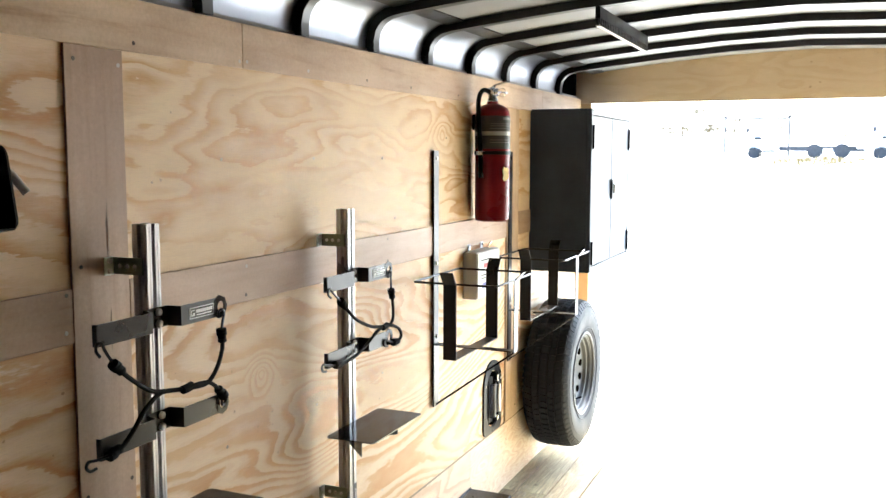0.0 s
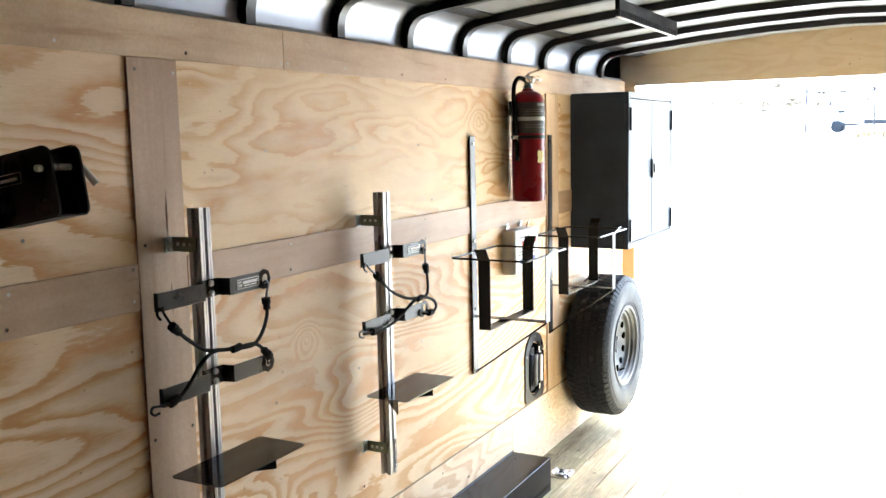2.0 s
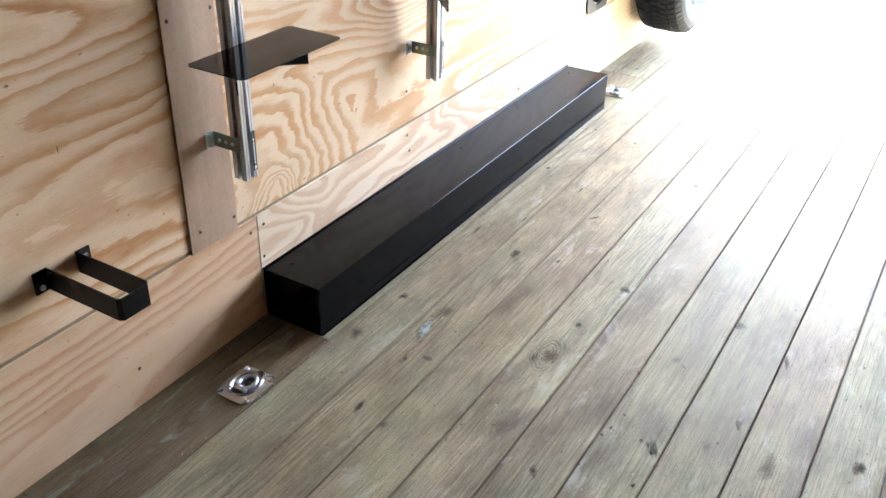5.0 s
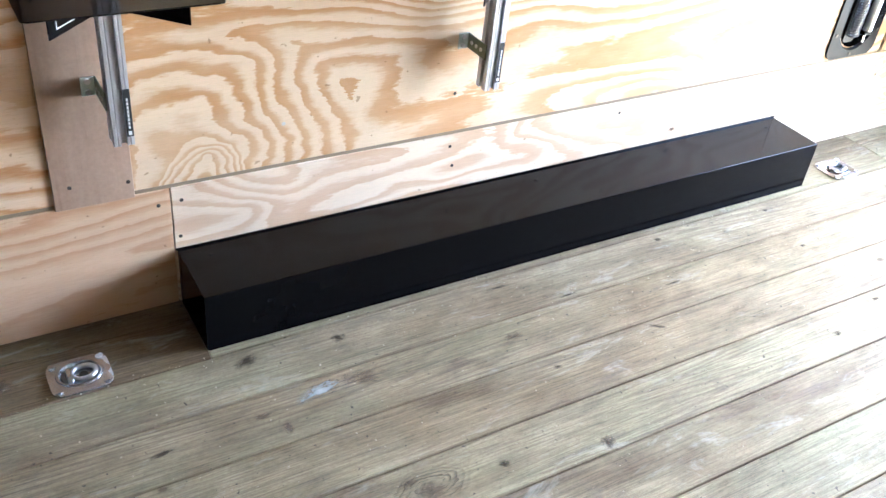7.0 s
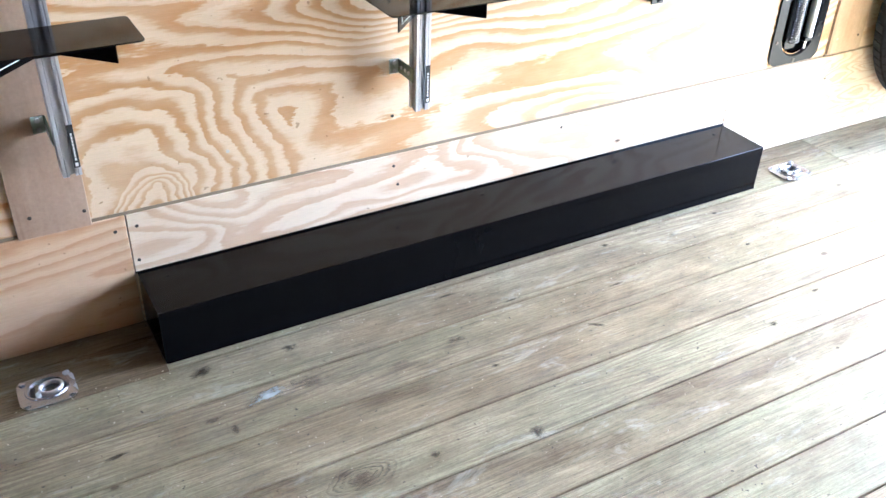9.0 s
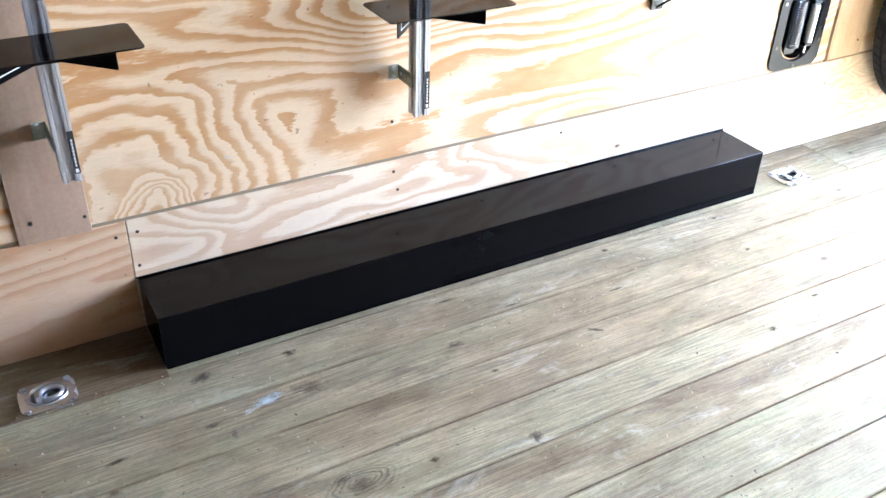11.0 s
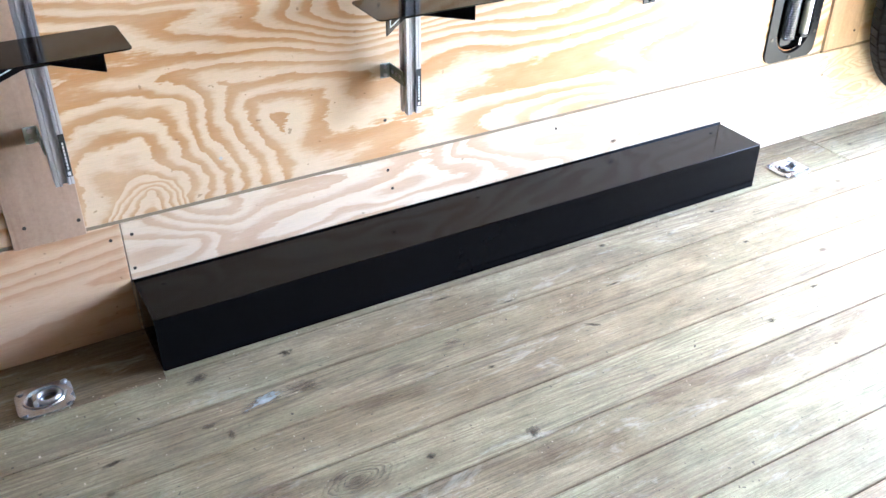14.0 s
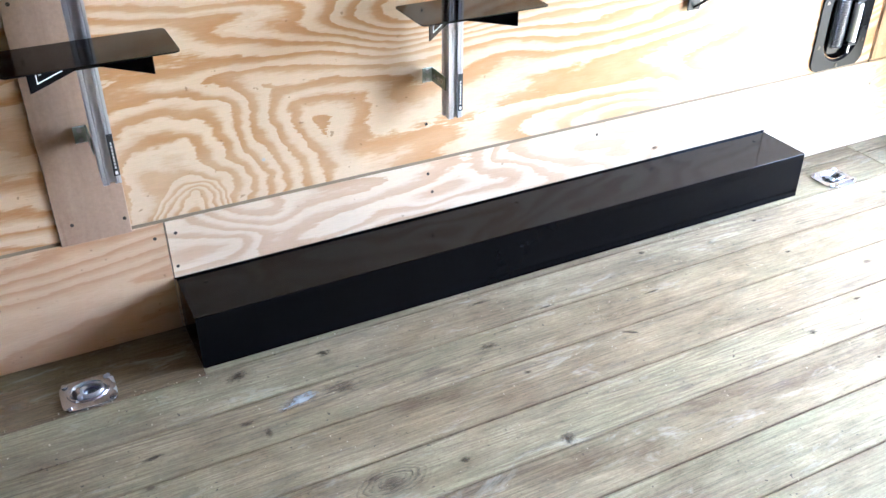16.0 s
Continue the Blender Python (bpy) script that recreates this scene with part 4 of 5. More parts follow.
# ---- fire extinguisher ----
def extinguisher():
    t = thing("fire_extinguisher", (1.866, -0.083, 1.252), "red fire extinguisher with a black hose hung on the plywood wall", "extinguisher")
    r = 0.069
    body = [(r - 0.010, 0.0), (r - 0.002, 0.006), (r, 0.014), (r, 0.415), (r - 0.003, 0.430), (r - 0.012, 0.444), (r - 0.030, 0.455), (0.024, 0.460), (0.020, 0.472)]
    part("cylinder", lathe(bmesh.new(), body, 40), RED, t, "glossy red cylinder", True)

    def sleeve(name, z0, z1, lift, mat, label=""):
        part(name, lathe(bmesh.new(), [(r + 0.0003, z0), (r + lift, z0 + 0.0002), (r + lift, z1 - 0.0002), (r + 0.0003, z1)], 40), mat, t, label, True)

    sleeve("label_band", 0.284, 0.412, 0.0009, GREY_LABEL, "grey printed label")
    sleeve("pale_stripe", 0.336, 0.352, 0.0014, DULL_LABEL)
    bm = bmesh.new()
    for z0, z1, a0, a1 in ((0.396, 0.406, -0.15, 0.62), (0.380, 0.382, -0.9, 0.3), (0.372, 0.374, -0.9, 0.5), (0.362, 0.364, -0.9, 0.1), (0.318, 0.320, -0.9, 0.2), (0.308, 0.310, -0.9, 0.5)):
        steps = np.linspace(a0, a1, 9) - math.pi / 2 - 0.45
        for p, q in zip(steps, steps[1:]):
            bm.faces.new([bm.verts.new(((r + 0.0019) * math.cos(a), (r + 0.0019) * math.sin(a), z)) for a, z in ((p, z0), (q, z0), (q, z1), (p, z1))])
    tagged(part("label_print", bm, PRINT_GREY, t, "pale rows of small print", True), kind="stuff")
    sleeve("strap_band", 0.262, 0.276, 0.003, BLACK_PLASTIC, "black strap")
    part("neck", lathe(bmesh.new(), [(0.021, 0.468), (0.021, 0.480), (0.017, 0.482), (0.017, 0.500)], 20), ZINC, t, "", True)
    part("valve", slab(-0.016, 0.016, -0.016, 0.020, 0.492, 0.522, bevel=0.004, seg=2), CHROME, t, "", True)
    part("carry_handle", strap(bmesh.new(), [(0.014, 0.498), (-0.020, 0.506), (-0.058, 0.502)], "x", -0.013, 0.013, 0.005), ZINC, t)
    part("lever", strap(bmesh.new(), [(0.016, 0.514), (-0.010, 0.532), (-0.060, 0.545)], "x", -0.012, 0.012, 0.005), ZINC, t)
    part("pin_ring", tube(bmesh.new(), [(0.024, -0.030 + 0.016 * math.cos(a), 0.505 + 0.016 * math.sin(a)) for a in np.linspace(0, 6.283, 20, endpoint=False)], 0.0012, 6, True), CHROME, t, "", True)
    part("gauge", cyl(bmesh.new(), (0.0, -0.016, 0.505), (0.0, -0.026, 0.505), 0.015, n=20), CHROME, t, "", True)
    hose = [(-0.012, 0.010, 0.508), (-0.038, 0.024, 0.512), (-0.062, 0.032, 0.488), (-0.074, 0.032, 0.440), (-0.077, 0.026, 0.36), (-0.079, 0.020, 0.26), (-0.078, 0.018, 0.172)]
    part("hose", tube(bmesh.new(), smooth_line(hose, 7), 0.0095, 10), BLACK_PLASTIC, t, "black rubber hose", True)
    part("hose_clip", slab(-0.092, -0.064, 0.006, 0.034, 0.260, 0.276, bevel=0.003), ZINC, t)
    tag = prism(bmesh.new(), [(-0.017, 0.166), (-0.006, 0.160), (0.010, 0.164), (0.018, 0.176), (0.015, 0.190), (0.019, 0.203), (0.008, 0.212), (-0.004, 0.209), (-0.012, 0.216), (-0.019, 0.200), (-0.014, 0.184)], "x", r - 0.0012, r + 0.0018)
    bmesh.ops.rotate(tag, matrix=Matrix.Rotation(math.atan2(-0.93, -0.355), 3, "Z"), verts=tag.verts)
    part("tag", tag, YELLOW_TAG, t, "yellowed inspection tag")
    part("wall_hook", slab(-0.012, 0.012, 0.0660, 0.0825, 0.36, 0.42, bevel=0.001), BLACK, t, "black wall bracket")
    part("bracket_foot", slab(0.030, 0.064, -0.030, 0.060, -0.006, 0.004, bevel=0.002), RED, t)


extinguisher()


# ---- steel wall cabinet ----
def cabinet():
    x0, x1, y0, z0, z1 = 2.602, 3.440, -0.276, 0.965, 1.727
    t = thing("wall_cabinet", ((x0 + x1) / 2, 0, z0), "dark grey steel two-door cabinet hung on the wall", "cabinet")
    w, h = (x1 - x0) / 2, z1 - z0
    part("body", slab(-w, w, y0, -0.0005, 0, h, bevel=0.002), DARK_GREY, t)
    # a folded rim round the front, the doors set into it with open joints
    rim, top, foot, gap = 0.026, 0.029, 0.024, 0.0035
    for a, b, c, d in ((-w, -w + rim, 0.0, h), (w - rim, w, 0.0, h), (-w + rim + 0.0003, w - rim - 0.0003, h - top, h), (-w + rim + 0.0003, w - rim - 0.0003, 0.0, foot)):
        part("front_rim", slab(a, b, y0 - 0.0205, y0 - 0.0004, c, d, bevel=0.0015), DARK_GREY, t)
    for s, a, b in ((-1, -w + rim + gap, -gap), (1, gap, w - rim - gap)):
        d = part("door", slab(a, b, y0 - 0.0195, y0 - 0.0006, foot + gap, h - top - gap, bevel=0.0025), DARK_GREY, t)
        e = a - gap / 2 if s < 0 else b + gap / 2
        for z in (0.09, h - 0.13):
            part("hinge", slab(e - 0.010, e + 0.010, y0 - 0.030, y0 - 0.0203, z - 0.055, z + 0.055, bevel=0.002), BLACK, d, "black hinge strip")
    part("latch", slab(-0.016, 0.012, y0 - 0.030, y0 - 0.0196, 0.330, 0.430, bevel=0.003), BLACK_PLASTIC, t, "black door latch")
    part("latch_lever", slab(0.014, 0.030, y0 - 0.038, y0 - 0.0196, 0.355, 0.405, bevel=0.003), CHROME, t)


cabinet()


# ---- spare wheel on the wall ----
def spare_wheel():
    R, W = 0.362, 0.215
    t = thing("spare_wheel", (2.775, -0.028, 0.446), "spare tyre on a silver steel rim hung on the wall", "spare wheel")
    # profile of the tyre: (radius, distance out from the wall)
    sec = [(0.192, -0.020), (0.205, -0.010), (0.245, -0.001), (0.285, 0.004), (0.326, -0.002), (0.348, -0.014), (R, -0.030), (R + 0.0005, -0.060), (R + 0.001, -W / 2), (R + 0.0005, -W + 0.060), (R, -W + 0.030), (0.348, -W + 0.014), (0.326, -W + 0.002), (0.285, -W - 0.004), (0.245, -W + 0.001), (0.205, -W + 0.010), (0.192, -W + 0.020)]
    sec = [(r - (0.009 if r > 0.34 else 0.0), h) for r, h in sec]
    tyre = part("tyre", lathe(bmesh.new(), sec, 72, "Y", closed=True), RUBBER, t, "black rubber tyre with road tread", True)
    # tread: ribs of small blocks round the crown
    bm = bmesh.new()
    n = 70
    for row, (lo, hi, skew) in enumerate(((-0.050, -0.019, 0.5), (-0.083, -0.059, -0.3), (-0.124, -0.092, 0.2), (-0.157, -0.133, 0.3), (-0.196, -0.166, -0.5))):
        for k in range(n):
            a0 = 2 * math.pi * (k + 0.09 + 0.35 * (row % 2)) / n
            a1 = 2 * math.pi * (k + 0.91 + 0.35 * (row % 2)) / n
            sk = skew * 2 * math.pi / n * 0.25
            edge = 0.006 if row in (0, 4) else 0.0
            vs = []
            for rr, lift in ((R - 0.0105, 0), (R, 1)):
                for a, h, s in ((a0, lo, sk), (a1, lo, sk), (a1, hi, -sk), (a0, hi, -sk)):
                    drop = edge * lift if (row == 0 and h == hi) or (row == 4 and h == lo) else 0.0
                    vs.append(bm.verts.new(((rr - drop) * math.cos(a + s), h, (rr - drop) * math.sin(a + s))))
            for f in ((4, 5, 6, 7), (0, 1, 5, 4), (1, 2, 6, 5), (2, 3, 7, 6), (3, 0, 4, 7)):
                bm.faces.new([vs[q] for q in f])
    bmesh.ops.recalc_face_normals(bm, faces=bm.faces)
    # lugs that run over both shoulders on to the sidewalls
    for k in range(n):
        for side, h0, h1 in ((0, -0.1985, -0.2150), (1, -0.0165, 0.0000)):
            a0, a1 = 2 * math.pi * (k + 0.14) / n, 2 * math.pi * (k + 0.80) / n
            vs = []
            for r, h, lift in ((0.3515, h0, 0.0), (0.3260, h1, 0.0), (0.3530, h0, 1.0), (0.3275, h1, 1.0)):
                out = (0.0020 if side else -0.0020) * lift
                vs.append([bm.verts.new((r * math.cos(a), h + out, r * math.sin(a))) for a in (a0, a1)])
            (p0, p1), (q0, q1), (u0, u1), (w0, w1) = vs
            for f in ((u0, u1, w1, w0), (p0, p1, u1, u0), (q0, w0, w1, q1), (p0, u0, w0, q0), (p1, q1, w1, u1)):
                bm.faces.new(f)
    bmesh.ops.recalc_face_normals(bm, faces=bm.faces)
    tagged(part("tread", bm, RUBBER, tyre), kind="stuff")
    bm = bmesh.new()
    for r in (0.225, 0.300):
        tube(bm, [(r * math.cos(a), -W - 0.0015, r * math.sin(a)) for a in np.linspace(0, 2 * math.pi, 72, endpoint=False)], 0.0016, 5, True)
    part("sidewall_rib", bm, RUBBER, tyre, "", True)
    rim = [(0.196, -0.022), (0.200, -0.014), (0.188, -0.020), (0.176, -0.040), (0.160, -0.080), (0.160, -0.120), (0.172, -0.165), (0.186, -W + 0.018), (0.203, -W + 0.010), (0.204, -W + 0.004), (0.197, -W + 0.003), (0.192, -W + 0.007), (0.189, -W + 0.020), (0.181, -W + 0.023), (0.178, -W + 0.036), (0.169, -W + 0.040), (0.164, -W + 0.056), (0.158, -W + 0.060), (0.150, -0.120), (0.150, -0.080), (0.170, -0.035)]
    r_ob = part("rim", lathe(bmesh.new(), rim, 56, "Y", closed=True), SILVER_PAINT, t, "silver painted steel rim", True)
    disc = [(0.160, -0.150), (0.150, -0.1575), (0.120, -0.152), (0.092, -0.140), (0.070, -0.132), (0.046, -0.140), (0.040, -0.146), (0.040, -0.134), (0.070, -0.125), (0.092, -0.133), (0.120, -0.145), (0.150, -0.150), (0.158, -0.144)]
    part("wheel_disc", lathe(bmesh.new(), disc, 56, "Y", closed=True), SILVER_PAINT, r_ob, "", True)
    # solid discs on the rim, near-black for the vent holes' shade
    for k in range(12):
        a = 2 * math.pi * (k + 0.3) / 12
        c = Vector((math.cos(a) * 0.134, 0, math.sin(a) * 0.134))
        part("hand_hole", cyl(bmesh.new(), c + Vector((0, -0.140, 0)), c + Vector((0, -0.1574, 0)), 0.0180, n=16), HOLE_SHADE, r_ob, "near-black disc, shade of a vent hole", True)
    for k in range(5):
        a = 2 * math.pi * k / 5 + 0.4
        c = Vector((math.cos(a) * 0.057, 0, math.sin(a) * 0.057))
        part("lug_nut", cyl(bmesh.new(), c + Vector((0, -0.130, 0)), c + Vector((0, -0.150, 0)), 0.0095, n=6), SILVER_PAINT, r_ob)
    part("valve_stem", tube(bmesh.new(), [(0.06, -0.155, -0.150), (0.052, -0.185, -0.135)], 0.005, 8), BLACK_PLASTIC, r_ob, "", True)
    part("wall_mount", slab(-0.05, 0.05, -0.120, 0.0215, -0.05, 0.05, bevel=0.003), BLACK, t)


spare_wheel()


# ---- flush pull latch in the wall ----
def flush_latch():
    t = thing("flush_latch", (2.103, 0, 0.462), "black oval latch plate with a steel spring in the wall", "door latch")
    def oval(w, h, n=14):
        out = []
        for k in range(n + 1):
            a = math.pi * k / n
            out.append((w * math.cos(a), h - w + w * math.sin(a)))
        return out + [(-x, -z) for x, z in out]
    def tombstone(w, h, low, r, n=14):
        """Round at the top, flat at the bottom with small corners; as many points as an oval."""
        out = [(w * math.cos(math.pi * k / n), h - w + w * math.sin(math.pi * k / n)) for k in range(n + 1)]
        half = n // 2
        for k in range(half + 1):
            a = math.pi + math.pi / 2 * k / half
            out.append((-w + r + r * math.cos(a), low + r + r * math.sin(a)))
        for k in range(1, n - half + 1):
            a = 1.5 * math.pi + math.pi / 2 * k / (n - half)
            out.append((w - r + r * math.cos(a), low + r + r * math.sin(a)))
        return out
    outer, inner, floor_ = tombstone(0.110, 0.168, -0.151, 0.034), oval(0.076, 0.128), oval(0.066, 0.118)
    bm = bmesh.new()
    loops = []
    for line, y in ((outer, -0.0004), (outer, -0.007), (inner, -0.009), (floor_, 0.0075)):
        loops.append([bm.verts.new((x, y, z)) for x, z in line])
    n = len(outer)
    for a, b in zip(loops, loops[1:]):
        for k in range(n):
            bm.faces.new((a[k], a[(k + 1) % n], b[(k + 1) % n], b[k]))
    bmesh.ops.recalc_face_normals(bm, faces=bm.faces)
    part("rim_plate", bm, BLACK, t, smooth=True)
    # pan lies flat on the sheet; the recess's shade is in its colour
    part("pan", prism(bmesh.new(), oval(0.067, 0.119), "y", -0.0032, -0.0012), HOLE_SHADE, t, "flat black pan, near-black for a recess's shade")
    part("spring_cover", prism(bmesh.new(), round_rect(-0.056, -0.006, -0.098, 0.100, 0.012), "y", -0.0075, -0.0034), BLACK, t)
    spring = [(-0.034 + 0.018 * math.cos(a), -0.020 + 0.012 * math.sin(a), -0.075 + 0.150 * a / (2 * math.pi * 20)) for a in np.linspace(0, 2 * math.pi * 20, 20 * 12)]
    part("spring", tube(bmesh.new(), spring, 0.0026, 5), SPRING_STEEL, t, "coiled steel spring", True)
    part("rod", tube(bmesh.new(), [(0.024, -0.017, -0.100), (0.024, -0.017, 0.100)], 0.0052, 10), CHROME, t, "thin bright steel rod", True)
    part("grip", tube(bmesh.new(), [(0.029, -0.019, -0.062), (0.029, -0.019, -0.059), (0.029, -0.019, 0.055), (0.029, -0.019, 0.058)], 0.0135, 14), PALE_STEEL, t, "pale steel grip sleeve", True)
    for z in (-0.070, 0.066):
        part("rod_lug", slab(0.012, 0.048, -0.026, -0.0034, z - 0.006, z + 0.006, bevel=0.002), BLACK, t)
    for x, z in ((-0.094, -0.07), (-0.094, 0.07), (0.094, -0.07), (0.094, 0.07), (0, 0.150), (0, -0.141)):
        part("screw", cyl(bmesh.new(), (x, -0.0075, z), (x, -0.0100, z), 0.0055, n=10), SCREW, t)


flush_latch()


# ---- black trimmer holder with a pin, high on the wall ----
def pin_holder():
    t = thing("pin_holder", (-0.560, 0, 1.432, -9, 0, 0), "black steel two-plate holder with a bent zinc pin on the wall", "tool holder")
    part("mounting_plate", slab(-0.045, 0.045, 0.002, 0.006, -0.055, 0.060, bevel=0.001), BLACK, t)
    for x, y_end in ((-0.0315, -0.205), (0.0315, -0.205)):
        out = [(-0.0048, -0.066), (y_end + 0.016, -0.066)] + [(y_end + 0.016 - 0.016 * math.sin(a), -0.050 - 0.016 * math.cos(a)) for a in np.linspace(0.3, math.pi / 2, 4)]
        out += [(y_end + 0.022 - 0.022 * math.cos(a), 0.044 + 0.022 * math.sin(a)) for a in np.linspace(0, math.pi / 2, 6)] + [(-0.0048, 0.066)]
        part("side_plate", prism(bmesh.new(), out, "x", x - 0.0022, x + 0.0022), BLACK, t)
    part("floor_plate", slab(-0.0292, 0.0292, -0.200, -0.0048, -0.066, -0.0625), BLACK, t)
    pin = part("pin", tube(bmesh.new(), smooth_line([(-0.044, -0.176, 0.026), (0.0, -0.176, 0.026), (0.042, -0.176, 0.026), (0.056, -0.178, 0.021), (0.072, -0.188, -0.010)], 6), 0.0068, 10), PIN, t, "bent zinc-plated pin", True)
    part("pin_head", cyl(bmesh.new(), (-0.043, -0.176, 0.026), (-0.035, -0.176, 0.026), 0.0062, n=8), DULL_STEEL, pin)
    bm = bmesh.new()
    for y0, y1, z0, z1 in ((-0.118, -0.038, 0.028, 0.0290), (-0.118, -0.038, 0.008, 0.0090), (-0.1190, -0.118, 0.008, 0.0290), (-0.108, -0.050, 0.015, 0.021)):
        box(bm, -0.0348, -0.0338, y0, y1, z0, z1)
    part("label_print", bm, DULL_LABEL, t, "small pale printed label")


pin_holder()


# ---- low U-shaped holder ----
def u_holder():
    t = thing("u_holder", (-0.550, 0, 0.432), "black steel U-shaped strap holder screwed to the plywood wall", "tool holder")
    line = [(-0.066, -0.0022), (-0.036, -0.0022), (-0.036, -0.196), (-0.030, -0.203), (0.030, -0.203), (0.036, -0.196), (0.036, -0.0022), (0.066, -0.0022)]
    part("strap", strap(bmesh.new(), line, "z", -0.0235, 0.0235, 0.0035), BLACK, t)
    for x in (-0.052, 0.052):
        part("screw", cyl(bmesh.new(), (x, -0.004, 0.009), (x, -0.0075, 0.009), 0.0062, n=8), ZINC, t)
        part("screw", cyl(bmesh.new(), (x, -0.004, -0.012), (x, -0.0075, -0.012), 0.0062, n=8), ZINC, t)


u_holder()


# ---- slotted lamp channel under the ribs ----
def lamp_channel():
    t = thing("lamp_channel", (1.822, -0.607, 1.926), "black slotted channel with white cover under roof ribs", "ceiling channel")
    part("cover_strip", slab(-0.405, 0.405, -0.0065, 0.0065, 0.0, 0.004, bevel=0.001), LIGHT_GREY, t, "white cover strip")
    tooth = mesh("tooth", slab(-0.0075, 0.0075, -0.0012, 0.0012, 0.0042, 0.026), BLACK_PLASTIC)
    for k in range(33):
        for side in (-1, 1):
            plain_copy("tooth", tooth, t, (-0.397 + 0.794 * k / 32, side * 0.0068, 0))
    part("back", slab(-0.405, 0.405, -0.008, 0.008, 0.0262, 0.063), BLACK_PLASTIC, t)


lamp_channel()


# ---- planks of the floor ----
plank_mesh = mesh("floor_plank", slab(-3.96, 3.96, -0.0699, 0.0699, -0.025, 0.0, bevel=0.0017), PLANK)
for k in range(1, 16):
    plain_copy("floor_plank", plank_mesh, floor, (-0.415, -0.1335 - 0.143 * k, 0.0))
# the plank along the wall, butted near the opening; tones carry shade and light
for x0, x1, mat in ((-4.375, 0.0005, PLANK_BROWN_SHADED), (0.0015, 2.2645, PLANK), (2.2685, 3.545, PLANK_LIT)):
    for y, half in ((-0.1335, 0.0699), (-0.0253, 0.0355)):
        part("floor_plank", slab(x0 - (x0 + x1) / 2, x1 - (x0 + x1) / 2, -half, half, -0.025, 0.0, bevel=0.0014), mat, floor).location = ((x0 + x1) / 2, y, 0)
part("floor_plank", slab(-3.96, 3.96, -0.0250, 0.0250, -0.025, 0.0, bevel=0.0014), PLANK, floor).location = (-0.415, -2.3740, 0)

# ---- knots, a crack or two and a paint smear in the planks ----
patch = bmesh.new()
bmesh.ops.create_circle(patch, cap_ends=True, segments=20, radius=1.0)
patch.to_mesh(patch_mesh := bpy.data.meshes.new("knot"))
patch.free()
SPOTS = [
    ("knot", KNOT, ((0.060, -0.245, 0.034, 0.020, 20), (0.268, -0.253, 0.022, 0.017, 0), (-0.165, -0.419, 0.036, 0.009, 8), (0.972, -0.517, 0.032, 0.008, -35), (0.632, -0.756, 0.026, 0.020, 60),
                    (0.667, -0.532, 0.013, 0.009, 0), (1.370, -0.718, 0.018, 0.011, 10), (0.843, -0.333, 0.030, 0.005, 0), (-0.135, -0.850, 0.024, 0.011, 30), (0.407, -0.712, 0.014, 0.010, 0),
                    (0.636, -1.075, 0.024, 0.020, 0), (0.540, -1.219, 0.034, 0.009, 12), (0.068, -1.042, 0.036, 0.016, 25), (0.252, -1.439, 0.026, 0.018, 0), (0.247, -1.180, 0.028, 0.010, 20),
                    (1.217, -0.234, 0.016, 0.009, 0), (0.695, -0.241, 0.040, 0.006, 0), (1.126, -0.400, 0.028, 0.006, 0), (1.588, -0.415, 0.014, 0.007, 0), (1.582, -0.664, 0.018, 0.007, 0),
                    (1.624, -0.242, 0.012, 0.007, 0))),
    ("worm_hole", KNOT, ((0.050, -0.929, 0.008, 0.006, 0), (0.083, -0.936, 0.009, 0.006, 0), (0.140, -0.947, 0.006, 0.005, 0), (0.081, -1.010, 0.009, 0.006, 0), (0.164, -1.157, 0.006, 0.005, 0),
                         (0.304, -0.918, 0.014, 0.004, 40), (0.387, -1.005, 0.012, 0.004, 60), (0.628, -1.387, 0.007, 0.005, 0), (-0.059, -1.044, 0.012, 0.006, 0), (1.439, -0.859, 0.007, 0.006, 0))),
    ("brown_knot", BROWN_KNOT, ((0.264, -0.386, 0.050, 0.022, -8), (0.634, -0.406, 0.030, 0.012, 0), (0.245, -0.708, 0.034, 0.022, 0), (0.037, -0.407, 0.020, 0.008, 0), (-0.400, -0.125, 0.030, 0.020, 0),
                                (0.071, -0.455, 0.010, 0.016, 0), (-0.030, -0.730, 0.070, 0.026, 0), (0.149, -1.272, 0.050, 0.020, 0))),
    ("ring_knot", RING_KNOT, ((0.249, -0.698, 0.085, 0.040, 0), (-0.150, -1.120, 0.070, 0.032, 0))),
    ("paint_smear", PAINT_SMEAR, ((0.170, -0.386, 0.075, 0.022, 8),)),
]
for name, mat, places in SPOTS:
    me = patch_mesh.copy()
    me.materials.append(mat)
    for x, y, u, v, turn in places:
        ob = plain_copy(name, me, floor, (0, 0, 0))
        ob.matrix_basis = pose(x, y, 0.0004, 0, 0, turn) @ Matrix.Diagonal((u * 1.4, v * 1.4, 1, 1))

# ---- a dark shake in the upright trim board ----
me = patch_mesh.copy()
me.materials.append(TRIM_STAIN)
for x, z, u, v in ((-0.134, 1.345, 0.007, 0.120), (-0.131, 1.160, 0.005, 0.070)):
    ob = plain_copy("shake", me, wall_left, (0, 0, 0))
    ob.matrix_basis = pose(x, -0.0064, z, 90, 0, 0) @ Matrix.Diagonal((u, v, 1, 1))

